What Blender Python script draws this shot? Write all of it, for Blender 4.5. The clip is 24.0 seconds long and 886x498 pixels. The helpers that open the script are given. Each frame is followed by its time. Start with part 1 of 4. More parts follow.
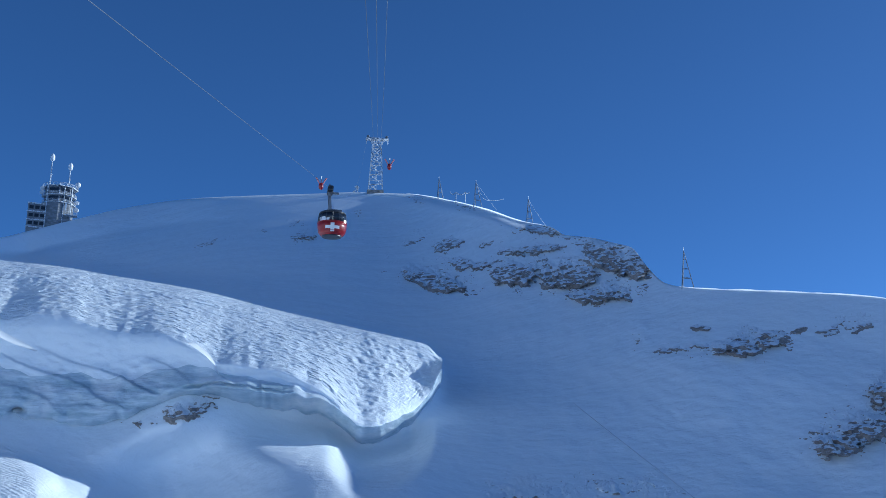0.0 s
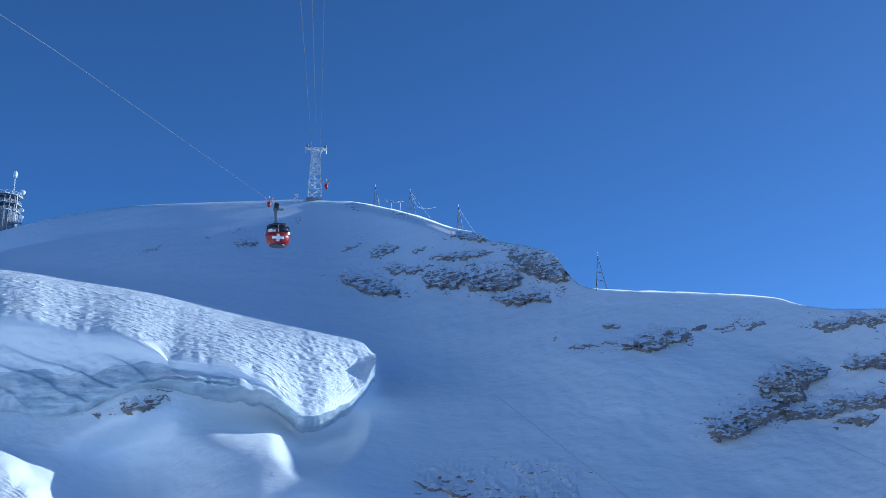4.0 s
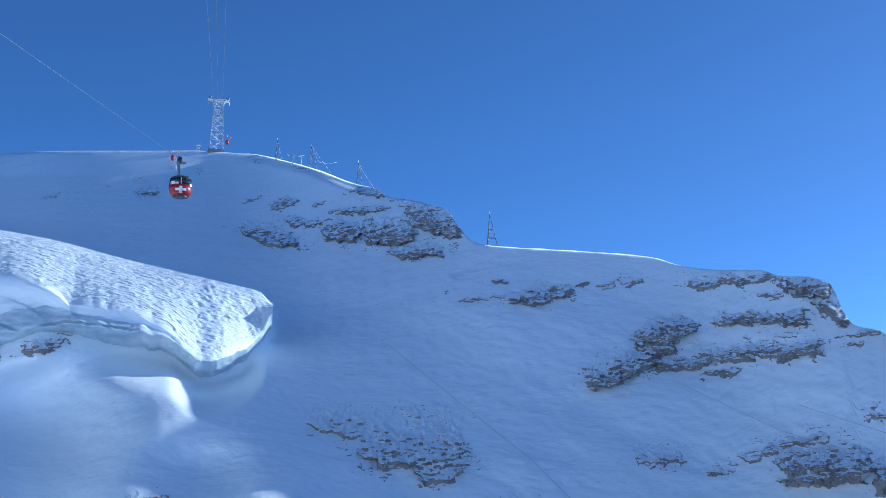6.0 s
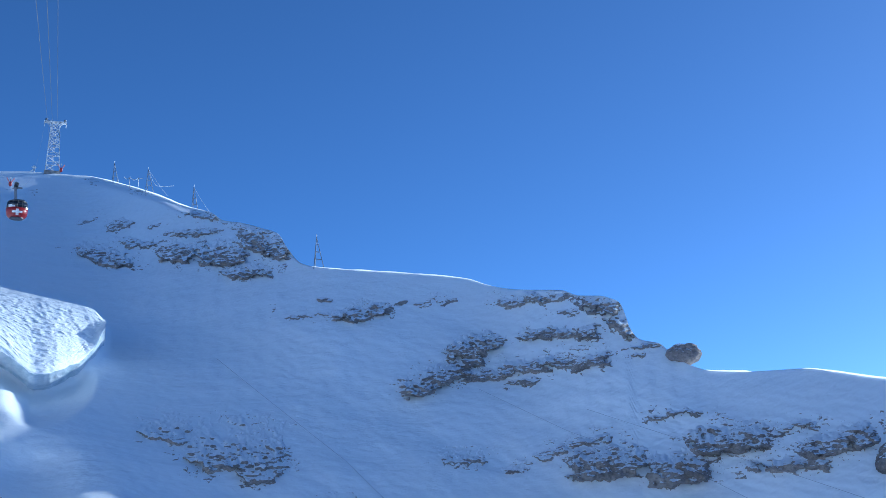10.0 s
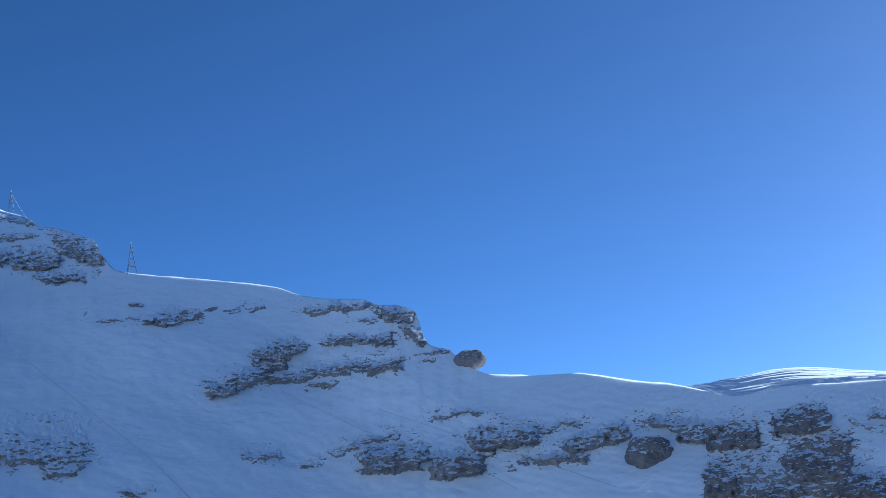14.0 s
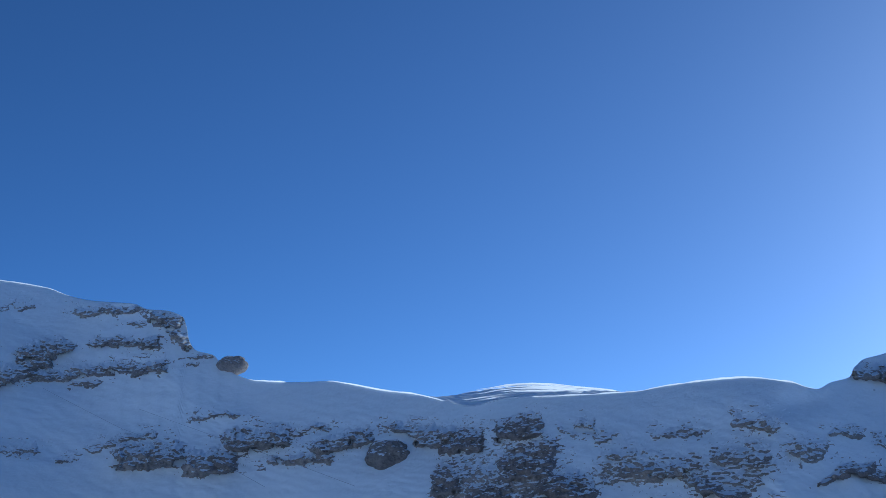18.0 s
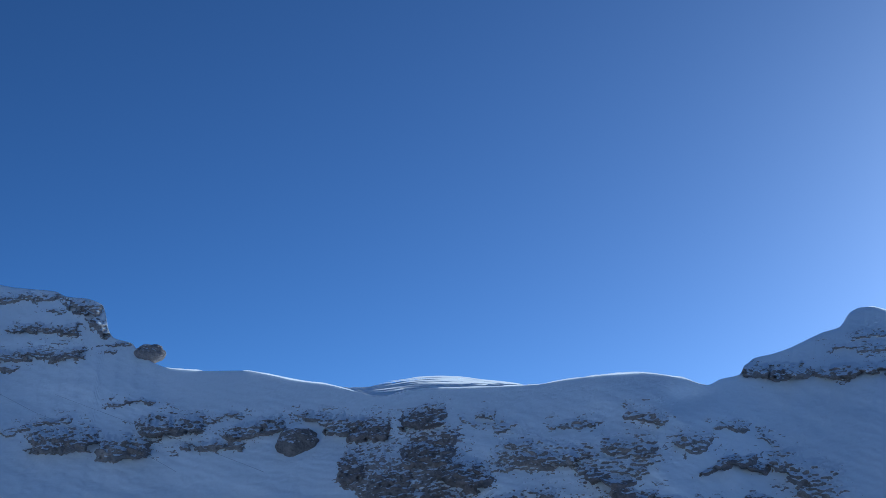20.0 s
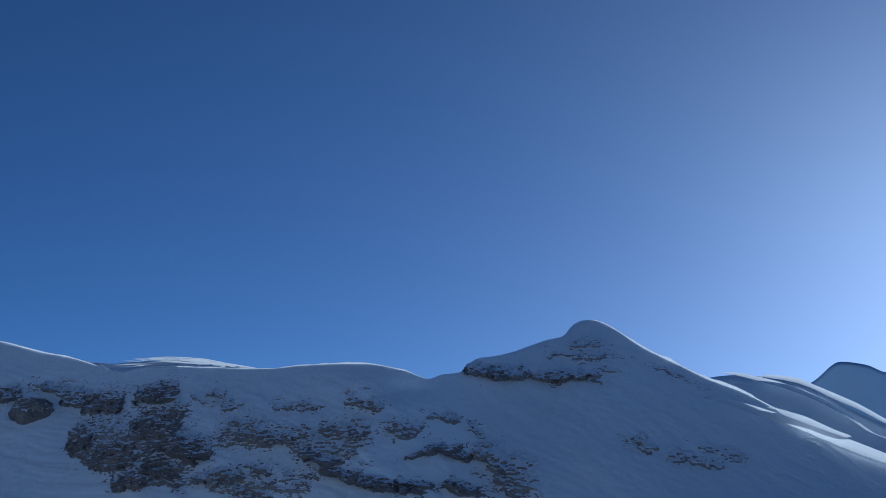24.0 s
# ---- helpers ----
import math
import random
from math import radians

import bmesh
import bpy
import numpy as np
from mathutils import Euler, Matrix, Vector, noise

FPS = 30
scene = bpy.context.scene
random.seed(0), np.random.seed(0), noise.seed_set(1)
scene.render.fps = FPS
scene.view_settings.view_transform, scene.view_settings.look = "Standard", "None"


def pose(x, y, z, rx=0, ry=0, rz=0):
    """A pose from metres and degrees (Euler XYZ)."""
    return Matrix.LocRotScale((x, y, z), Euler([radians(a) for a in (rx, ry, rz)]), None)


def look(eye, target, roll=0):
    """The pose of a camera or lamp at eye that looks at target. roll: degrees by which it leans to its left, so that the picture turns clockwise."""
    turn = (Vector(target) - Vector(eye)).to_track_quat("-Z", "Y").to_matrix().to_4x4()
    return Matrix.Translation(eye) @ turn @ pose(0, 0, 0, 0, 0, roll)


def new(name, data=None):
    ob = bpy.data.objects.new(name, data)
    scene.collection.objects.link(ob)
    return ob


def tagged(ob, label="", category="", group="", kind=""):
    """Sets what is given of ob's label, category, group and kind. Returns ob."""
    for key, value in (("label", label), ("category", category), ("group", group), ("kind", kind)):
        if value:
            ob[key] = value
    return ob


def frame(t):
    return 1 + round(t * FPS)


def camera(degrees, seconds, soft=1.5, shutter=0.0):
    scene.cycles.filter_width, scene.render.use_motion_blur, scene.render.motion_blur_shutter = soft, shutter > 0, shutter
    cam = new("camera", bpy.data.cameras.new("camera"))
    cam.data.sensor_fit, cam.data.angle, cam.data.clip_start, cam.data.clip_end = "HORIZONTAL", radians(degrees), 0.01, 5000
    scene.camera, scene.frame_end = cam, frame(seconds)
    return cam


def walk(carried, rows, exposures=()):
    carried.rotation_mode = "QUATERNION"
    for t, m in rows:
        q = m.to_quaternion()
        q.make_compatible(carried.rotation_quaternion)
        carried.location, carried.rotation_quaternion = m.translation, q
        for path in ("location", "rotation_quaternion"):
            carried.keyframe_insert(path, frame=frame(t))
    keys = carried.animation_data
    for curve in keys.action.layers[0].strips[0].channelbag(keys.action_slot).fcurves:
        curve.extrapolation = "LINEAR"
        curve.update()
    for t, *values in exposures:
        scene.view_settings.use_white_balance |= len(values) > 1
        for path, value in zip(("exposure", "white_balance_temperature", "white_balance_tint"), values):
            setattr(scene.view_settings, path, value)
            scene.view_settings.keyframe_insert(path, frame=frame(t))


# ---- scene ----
# ---------------------------------------------------------------- camera
cam = camera(42.06, 24.0, 0.85)
# seconds, heading to the left of +y, tilt up, lean: the cabin glides down its rope while the camera pans
TURNS = [
    (0, -11.51, 14.74, 1.22), (0.5, -12.00, 14.20, 1.21), (0.7, -9.31, 14.36, 2.03), (0.8, -7.44, 14.93, 1.90), (1, -6.90, 15.52, 1.70), (1.2, -6.40, 15.81, 2.45), (1.5, -7.13, 14.74, 2.20),
    (2, -9.13, 15.10, 1.71), (2.5, -10.53, 15.27, 1.40), (4.5, -16.16, 15.01, 0.09), (5, -17.55, 15.08, 0.13),
    (5.5, -18.14, 13.62, 0.68), (6, -19.59, 12.83, 0.52), (6.5, -20.77, 12.37, 0.47), (6.8, -20.02, 10.94, 0.78), (7, -16.31, 11.52, -0.52),
    (7.2, -14.94, 10.49, 0.55), (7.3, -14.96, 9.94, 0.66), (7.5, -17.33, 12.47, 1.39), (7.7, -19.85, 13.93, 0.96), (8, -21.66, 14.51, -0.40), (8.5, -23.74, 14.74, -1.34), (9, -25.10, 14.47, -1.43),
    (9.5, -26.45, 14.35, -1.38), (10, -27.43, 14.00, -0.96), (10.5, -28.74, 13.65, -1.01), (11, -30.75, 14.96, -1.92),
    (11.5, -31.99, 13.85, -1.84), (13.5, -34.77, 12.94, -1.46), (14, -35.74, 14.53, -1.63), (14.5, -37.34, 15.02, -1.52),
    (15, -38.46, 15.07, -1.22), (15.5, -39.68, 15.00, -0.90), (16, -40.74, 15.07, -0.60), (16.5, -42.23, 15.73, -0.63),
    (17, -43.21, 15.81, -0.42), (17.5, -44.39, 15.53, -0.59), (18, -45.45, 15.28, -1.01), (18.5, -46.41, 15.30, -0.85),
    (20.5, -50.18, 15.28, 0.23), (21, -52.52, 15.34, 1.13), (21.5, -53.52, 14.46, 1.33), (22, -54.70, 14.57, 1.78),
    (22.5, -54.60, 15.01, 1.56), (23, -55.67, 15.58, 1.40), (23.5, -56.68, 15.32, 1.60), (24, -58.12, 15.50, 1.66)]
GLIDE = Vector((-0.826, -5.771, -1.424))
BEND = Vector((0.0045, -0.0030, -0.0064))


def cabin_pose(t, yaw, pitch, lean):
    eye = GLIDE * t + BEND * t * t
    a, b = radians(yaw), radians(pitch)
    ahead = Vector((-math.sin(a) * math.cos(b), math.cos(a) * math.cos(b), math.sin(b)))
    return look(eye, eye + ahead * 10, lean)


EXPOSURES = ((0.0, -0.05, 5350, 1.0), (1.0, -0.18, 5350, 1.0), (2.5, -0.25, 5350, 1.0), (5.0, 0.4, 5350, 1.0), (7.0, 0.33, 5350, 1.0), (7.3, 0.12, 5350, 1.0), (7.7, 0.33, 5350, 1.0), (10.0, 0.36, 5350, 1.0), (11.0, 0.3, 5350, 1.0), (14.0, 0.03, 5350, 1.0), (16.0, -0.15, 5350, 1.0), (18.0, -0.33, 5280, 1.0), (21.0, -0.74, 5250, 1.0), (24.0, -1.12, 5250, 1.0))
walk(cam, [(row[0], cabin_pose(*row)) for row in TURNS], EXPOSURES)

# ---------------------------------------------------------------- sky and sun
SUN_HEADING, SUN_HEIGHT = 86.5, 16.2
world = bpy.data.worlds.new("sky")
scene.world = world
world.use_nodes = True
wt = world.node_tree
sky = wt.nodes.new("ShaderNodeTexSky")
sky.sky_type, sky.sun_disc = "NISHITA", False
sky.sun_elevation, sky.sun_rotation = radians(SUN_HEIGHT), radians(SUN_HEADING)
sky.altitude, sky.air_density, sky.dust_density, sky.ozone_density = 2800, 0.6, 2.9, 5.5
wt.nodes["Background"].inputs["Strength"].default_value = 0.15
wt.links.new(sky.outputs["Color"], wt.nodes["Background"].inputs["Color"])
sun = new("sun", bpy.data.lights.new("sun", "SUN"))
sun.data.energy, sun.data.angle, sun.data.color = 4.0, radians(0.53), (1.0, 0.98, 0.95)
a, b = radians(SUN_HEADING), radians(SUN_HEIGHT)
sun.matrix_world = look((0, 0, 0), (-math.sin(a) * math.cos(b), -math.cos(a) * math.cos(b), -math.sin(b)))


# ---------------------------------------------------------------- materials
def material(name, rough=0.6, metal=0.0, color=(0.5, 0.5, 0.5)):
    m = bpy.data.materials.new(name)
    m.use_nodes = True
    bsdf = m.node_tree.nodes["Principled BSDF"]
    bsdf.inputs["Roughness"].default_value = rough
    bsdf.inputs["Metallic"].default_value = metal
    bsdf.inputs["Base Color"].default_value = (*color, 1)
    return m, m.node_tree, bsdf


def node(nt, kind, **values):
    n = nt.nodes.new(kind)
    for key, value in values.items():
        n.inputs[key.replace("_", " ")].default_value = value
    return n


def noise_node(nt, vector, scale, detail=4.0, rough=0.55):
    n = node(nt, "ShaderNodeTexNoise", Scale=scale, Detail=detail, Roughness=rough)
    nt.links.new(vector, n.inputs["Vector"])
    return n.outputs["Fac"]


def ramp(nt, fac, stops):
    r = nt.nodes.new("ShaderNodeValToRGB")
    while len(r.color_ramp.elements) < len(stops):
        r.color_ramp.elements.new(0.5)
    for el, (pos, col) in zip(r.color_ramp.elements, stops):
        el.position, el.color = pos, (*col, 1)
    nt.links.new(fac, r.inputs["Fac"])
    return r.outputs["Color"]


def math_node(nt, op, x, y=None, clamp=False):
    n = nt.nodes.new("ShaderNodeMath")
    n.operation, n.use_clamp = op, clamp
    for k, v in enumerate((x, y)):
        if v is None:
            continue
        if isinstance(v, (int, float)):
            n.inputs[k].default_value = v
        else:
            nt.links.new(v, n.inputs[k])
    return n.outputs[0]


def mapped(nt, scale=(1, 1, 1), turn=(0, 0, 0)):
    tc = nt.nodes.new("ShaderNodeNewGeometry")
    mp = nt.nodes.new("ShaderNodeMapping")
    mp.inputs["Scale"].default_value = scale
    mp.inputs["Rotation"].default_value = [radians(k) for k in turn]
    nt.links.new(tc.outputs["Position"], mp.inputs["Vector"])
    return mp.outputs["Vector"]


def bump(nt, bsdf, height, strength, distance):
    b = node(nt, "ShaderNodeBump", Strength=strength, Distance=distance)
    nt.links.new(height, b.inputs["Height"])
    nt.links.new(b.outputs["Normal"], bsdf.inputs["Normal"])
    return b


def snow_material(name, rough_scale, relief, streak=(0.35, 1.0, 1.0)):
    m, nt, bsdf = material(name, 0.55)
    fine = noise_node(nt, mapped(nt, streak, (0, 0, 20)), rough_scale, 6.0, 0.6)
    wide = noise_node(nt, mapped(nt), 0.035, 4.0)
    col = ramp(nt, wide, ((0.3, (0.87, 0.93, 0.985)), (0.7, (0.91, 0.955, 0.99))))
    nt.links.new(col, bsdf.inputs["Base Color"])
    drift = noise_node(nt, mapped(nt, (0.5, 1.0, 1.0), (0, 25, 30)), 0.11, 3.0)
    height = math_node(nt, "ADD", fine, math_node(nt, "MULTIPLY", drift, 3.0))
    bump(nt, bsdf, height, 0.8, relief)
    return m


SNOW = snow_material("wind_packed_snow", 0.7, 0.30, (0.6, 1.0, 0.9))
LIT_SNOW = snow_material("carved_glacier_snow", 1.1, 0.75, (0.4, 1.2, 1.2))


def tracked_snow_material():
    """Groomed snow cut by looping ski tracks."""
    m, nt, bsdf = material("ski_tracked_snow", 0.55)
    nt.links.new(ramp(nt, noise_node(nt, mapped(nt), 0.05, 4.0), ((0.3, (0.86, 0.91, 0.965)), (0.7, (0.91, 0.95, 0.98)))), bsdf.inputs["Base Color"])
    tracks = node(nt, "ShaderNodeTexWave", Scale=0.42, Distortion=9.0, Detail=2.0, Detail_Scale=0.35)
    tracks.wave_type = "RINGS"
    nt.links.new(mapped(nt, (1.0, 0.6, 1.2), (0, 0, 30)), tracks.inputs["Vector"])
    crumbs = noise_node(nt, mapped(nt, (0.6, 1, 1), (0, 20, 25)), 0.8, 5.0, 0.62)
    height = math_node(nt, "ADD", math_node(nt, "MULTIPLY", tracks.outputs["Fac"], 0.07), math_node(nt, "MULTIPLY", crumbs, 0.7))
    bump(nt, bsdf, height, 1.0, 0.85)
    return m


TRACKED_SNOW = tracked_snow_material()


def thin_snow_material():
    m, nt, bsdf = material("thin_wind_cornice", 0.6, 0.0, (0.86, 0.88, 0.90))
    lit = nt.nodes.new("ShaderNodeBsdfTranslucent")
    lit.inputs["Color"].default_value = (0.86, 0.88, 0.90, 1)
    mix = nt.nodes.new("ShaderNodeMixShader")
    mix.inputs[0].default_value = 0.75
    nt.links.new(bsdf.outputs[0], mix.inputs[1])
    nt.links.new(lit.outputs[0], mix.inputs[2])
    nt.links.new(mix.outputs[0], nt.nodes["Material Output"].inputs["Surface"])
    return m


THIN_SNOW = thin_snow_material()


def rock_material(name, dark, light, snow_line, fleck=1.05):
    """Brown limestone with dark joints; snow lies where the stone leans back and clings in flecks."""
    m, nt, bsdf = material(name, 0.85)
    pos = mapped(nt)
    grain = noise_node(nt, pos, 1.7, 8.0, 0.68)
    broad = noise_node(nt, pos, 0.16, 4.0)
    mix = math_node(nt, "ADD", math_node(nt, "MULTIPLY", grain, 0.6), math_node(nt, "MULTIPLY", broad, 0.4))
    stone = ramp(nt, mix, ((0.36, dark), (0.5, tuple((p + q) / 2 for p, q in zip(dark, light))), (0.64, light)))
    geo = nt.nodes.new("ShaderNodeNewGeometry")
    split = nt.nodes.new("ShaderNodeSeparateXYZ")
    nt.links.new(geo.outputs["Normal"], split.inputs[0])
    clumps = noise_node(nt, mapped(nt, (1, 1, 1.4)), 0.35, 5.0, 0.6)
    flecks = noise_node(nt, mapped(nt, (0.6, 0.6, 1.9), (22, 26, 0)), fleck, 5.0, 0.64)
    rim = nt.nodes.new("ShaderNodeAttribute")
    rim.attribute_name = "drifted"
    lie = math_node(nt, "MULTIPLY", split.outputs["Z"], 0.95)
    for source, weight in ((clumps, 1.5), (flecks, 2.7)):
        lie = math_node(nt, "ADD", lie, math_node(nt, "MULTIPLY", math_node(nt, "SUBTRACT", source, 0.5), weight))
    lie = math_node(nt, "ADD", lie, math_node(nt, "MULTIPLY", rim.outputs["Fac"], 0.5))
    cover = math_node(nt, "MULTIPLY", math_node(nt, "SUBTRACT", lie, snow_line), 5.0, True)
    blend = nt.nodes.new("ShaderNodeMixRGB")
    nt.links.new(cover, blend.inputs["Fac"])
    nt.links.new(stone, blend.inputs["Color1"])
    blend.inputs["Color2"].default_value = (0.87, 0.915, 0.965, 1)
    nt.links.new(blend.outputs["Color"], bsdf.inputs["Base Color"])
    relief = math_node(nt, "ADD", math_node(nt, "MULTIPLY", grain, 0.8), math_node(nt, "MULTIPLY", cover, 0.25))
    bump(nt, bsdf, relief, 0.9, 0.4)
    return m


ROCK = rock_material("weathered_limestone", (0.16, 0.14, 0.13), (0.46, 0.41, 0.375), 0.60)
FAR_ROCK = rock_material("ledged_limestone", (0.16, 0.14, 0.13), (0.46, 0.41, 0.375), 0.62, 0.65)
RIMED_ROCK = rock_material("rimed_limestone", (0.17, 0.155, 0.145), (0.48, 0.435, 0.40), 0.44)
BARE_ROCK = rock_material("bare_limestone", (0.14, 0.12, 0.112), (0.40, 0.345, 0.315), 0.80)

# ---------------------------------------------------------------- the mountain
# Everything on the face is laid out round one point under the rope: heading (degrees to the right of +y), height angle, range.
HUB = Vector((-9.0, -70.0, -18.0))


def place(heading, rise, reach):
    a = radians(heading)
    return Vector((HUB.x + reach * math.sin(a), HUB.y + reach * math.cos(a), HUB.z + reach * math.tan(radians(rise))))


# heading and height angle of the crest
# rows from -180 to -55: unseen slopes, added to bounce sunlight onto the face
CREST = [(-180, 12), (-130, 20), (-90, 22), (-55, 17), (-30, 13), (-16, 13.4), (-11.3, 13.6), (-9.3, 13.72), (-8.2, 13.94), (-7.1, 14.36), (-4.79, 15.2), (-3.68, 15.58),
         (-1.9, 16.05), (-0.08, 16.38), (2.41, 16.66), (5.19, 16.9), (7.24, 17.05), (9.28, 17.05), (11.29, 16.75), (12.75, 16.38), (14.18, 15.9), (15.35, 15.66), (15.95, 15.3), (16.8, 15.22),
         (17.85, 14.98), (18.55, 14.78), (19.1, 14.0), (19.7, 13.37), (20.4, 13.2), (21.57, 13.1), (24.68, 12.91), (27.8, 12.6), (29.0, 12.24), (30.2, 12.04), (32.4, 11.94), (33.2, 11.66), (34.1, 11.62),
         (35.1, 11.3), (35.36, 10.73), (35.52, 10.1), (35.95, 9.5), (36.9, 9.25), (37.3, 8.85), (38.2, 8.2), (39.3, 7.87), (41.2, 7.77), (43.2, 7.8), (44.6, 7.58), (46.3, 7.22), (48.2, 6.95)]
CREST_RIGHT = [(50, 6.5), (51.6, 6.16), (53.5, 6.45), (56.7, 6.43), (60.6, 6.46), (62.5, 6.68), (64.8, 6.83), (66.3, 6.85), (68.7, 6.45), (69.9, 6.05), (70.4, 6.35), (71.15, 6.6),
               (71.35, 7.1), (71.65, 7.48), (72.46, 7.71), (73.35, 8.13), (74.3, 8.66), (75.15, 8.95), (75.32, 9.36), (75.52, 9.66), (75.95, 9.85), (76.4, 9.84), (77.1, 9.6), (77.8, 9.22),
               (79.33, 8.21), (81.3, 7.15), (82.67, 6.42), (84.28, 5.72), (85.84, 4.82), (87.3, 3.72), (91, 1.97), (105, -2), (140, 2), (180, 12)]
# a second snow swell that shows behind the saddle
SWELL = [(-180, -20), (46.5, -20), (47.8, 6.3), (48.7, 6.8), (49.55, 7.02), (51.3, 7.21), (54.25, 7.40), (56.8, 7.13), (59.55, 6.64), (61.2, 5.8), (62.6, -20), (180, -20)]
# heading, range of the foot, range of the crest, bend of the profile between them
# rows up to -60 give the ranges of the unseen bounce slopes
REACH = [(-180, 260, 640, 1.3), (-120, 200, 600, 1.3), (-60, 100, 480, 1.4), (-25, 80, 420, 1.8), (-12, 130, 520, 2.6), (-7, 175, 640, 3.7), (-3, 225, 640, 4.4), (1, 245, 605, 4.5), (8, 225, 570, 3.2), (14, 212, 430, 1.8),
         (22, 220, 350, 1.3), (28.5, 230, 346, 1.25), (35, 240, 314, 1.2), (48, 220, 282, 1.3), (57, 200, 250, 1.6), (68, 200, 252, 1.6), (76, 225, 320, 1.6), (90, 230, 330, 1.5), (180, 260, 640, 1.3)]
FOOT = -6.0


def smooth_table(rows, column):
    """A monotone cubic through the rows, for arrays of headings."""
    x = np.array([r[0] for r in rows], float)
    y = np.array([r[column] for r in rows], float)
    d = np.diff(y) / np.diff(x)
    m = np.zeros(len(x))
    ok = d[:-1] * d[1:] > 0
    m[1:-1][ok] = 2 * d[:-1][ok] * d[1:][ok] / (d[:-1][ok] + d[1:][ok])

    def at(h):
        h = np.asarray(h, float)
        k = np.clip(np.searchsorted(x, h) - 1, 0, len(x) - 2)
        w = x[k + 1] - x[k]
        t = np.clip((h - x[k]) / w, 0, 1)
        return ((2 * t**3 - 3 * t**2 + 1) * y[k] + (t**3 - 2 * t**2 + t) * w * m[k] + (3 * t**2 - 2 * t**3) * y[k + 1] + (t**3 - t**2) * w * m[k + 1])
    return at


crest_rise = smooth_table(CREST + CREST_RIGHT, 1)
foot_reach, crest_reach, reach_bend = (smooth_table(REACH, k) for k in (1, 2, 3))


def broad_rise(heading):
    """The crest without its steps and knobs, which the face below does not follow."""
    return sum(crest_rise(heading + d) * w for d, w in ((-3, 0.1), (-2, 0.15), (-1, 0.15), (0, 0.2), (1, 0.15), (2, 0.15), (3, 0.1)))


def wave(x, y, seed, octaves=4, gain=0.5):
    """Smooth value noise on arrays, about -1 to 1."""
    rng = np.random.RandomState(seed)
    table = rng.rand(256, 256) * 2 - 1
    out, amp, total = 0.0, 1.0, 0.0
    for o in range(octaves):
        fx, fy = np.floor(x), np.floor(y)
        u, v = x - fx, y - fy
        u, v = u * u * (3 - 2 * u), v * v * (3 - 2 * v)
        i, j = fx.astype(int) & 255, fy.astype(int) & 255
        i2, j2 = (i + 1) & 255, (j + 1) & 255
        out = out + amp * ((table[i, j] * (1 - u) + table[i2, j] * u) * (1 - v) + (table[i, j2] * (1 - u) + table[i2, j2] * u) * v)
        total += amp
        amp *= gain
        x, y = x * 2.03 + 17.1, y * 2.03 + 5.7
    return out / total * 1.6


def ease(t):
    t = np.clip(t, 0, 1)
    return t * t * (3 - 2 * t)


# outline of the glacier: heading and height angle of its upper edge, of the shoulder and of the foot
GLACIER_TOP = [(-30, 13.0), (-14, 13.4), (-9, 13.4), (-6.4, 13.22), (-4.4, 13.19), (-2.25, 13.0), (1.0, 12.68), (3.9, 12.12), (6.55, 11.64), (8.84, 11.22), (10.0, 10.97), (10.6, 10.5)]
GLACIER_SHOULDER = [(-30, 9), (-12, 11.3), (-5.9, 11.2), (-3.9, 11.39), (-1.9, 11.1), (0.2, 10.93), (2.4, 10.1), (4.5, 9.87), (6.3, 9.1), (7.0, 8.4), (7.6, 8.05), (8.4, 8.1), (9.4, 8.5), (10.1, 9.1), (10.6, 10.1)]
GLACIER_FOOT = [(-30, 10.4), (-9, 10.3), (-7.4, 9.7), (-6.5, 8.6), (-5.3, 7.87), (-4.1, 7.83), (-2.6, 7.7), (-1.4, 7.95), (0.5, 8.74), (2.3, 9.23), (3.6, 9.14), (5.4, 8.98), (6.3, 8.85), (7.0, 8.3), (7.6, 7.98), (8.4, 8.04), (9.4, 8.44), (10.1, 9.04), (10.6, 10.04)]


# heading, range of the ice foot, range of the upper edge
GLACIER_REACH = [(-30, 310, 345), (-12, 303, 334), (-9, 301, 330), (-5, 297, 322), (0, 291, 318), (4, 286, 316), (8, 290, 311), (10.6, 306, 312)]
glacier_foot, glacier_base = smooth_table(GLACIER_FOOT, 1), smooth_table(GLACIER_REACH, 1)
# height angle and heading of the edge of the groomed run
run_edge = smooth_table([(-6, 9.0), (0.0, 4.6), (0.8, 2.8), (1.4, 0.7), (2.0, -0.7), (3.25, -1.6), (4.15, -1.6), (5.5, -2.6), (6.2, -3.5), (6.8, -4.8), (7.3, -6.2), (8.0, -6.7), (9.0, -6.6), (10.0, -6.5), (11.0, -6.6), (12.2, -8.0), (14, -11), (40, -40)], 1)


def run_mask(heading, rise):
    brink = run_edge(rise) - heading + 0.12 * wave(rise * 2.0, rise * 0, 61, 3)
    return ease(brink / (0.7 + 0.5 * ease((rise - 7.2) / 0.8))) * ease((heading + 60) / 30)


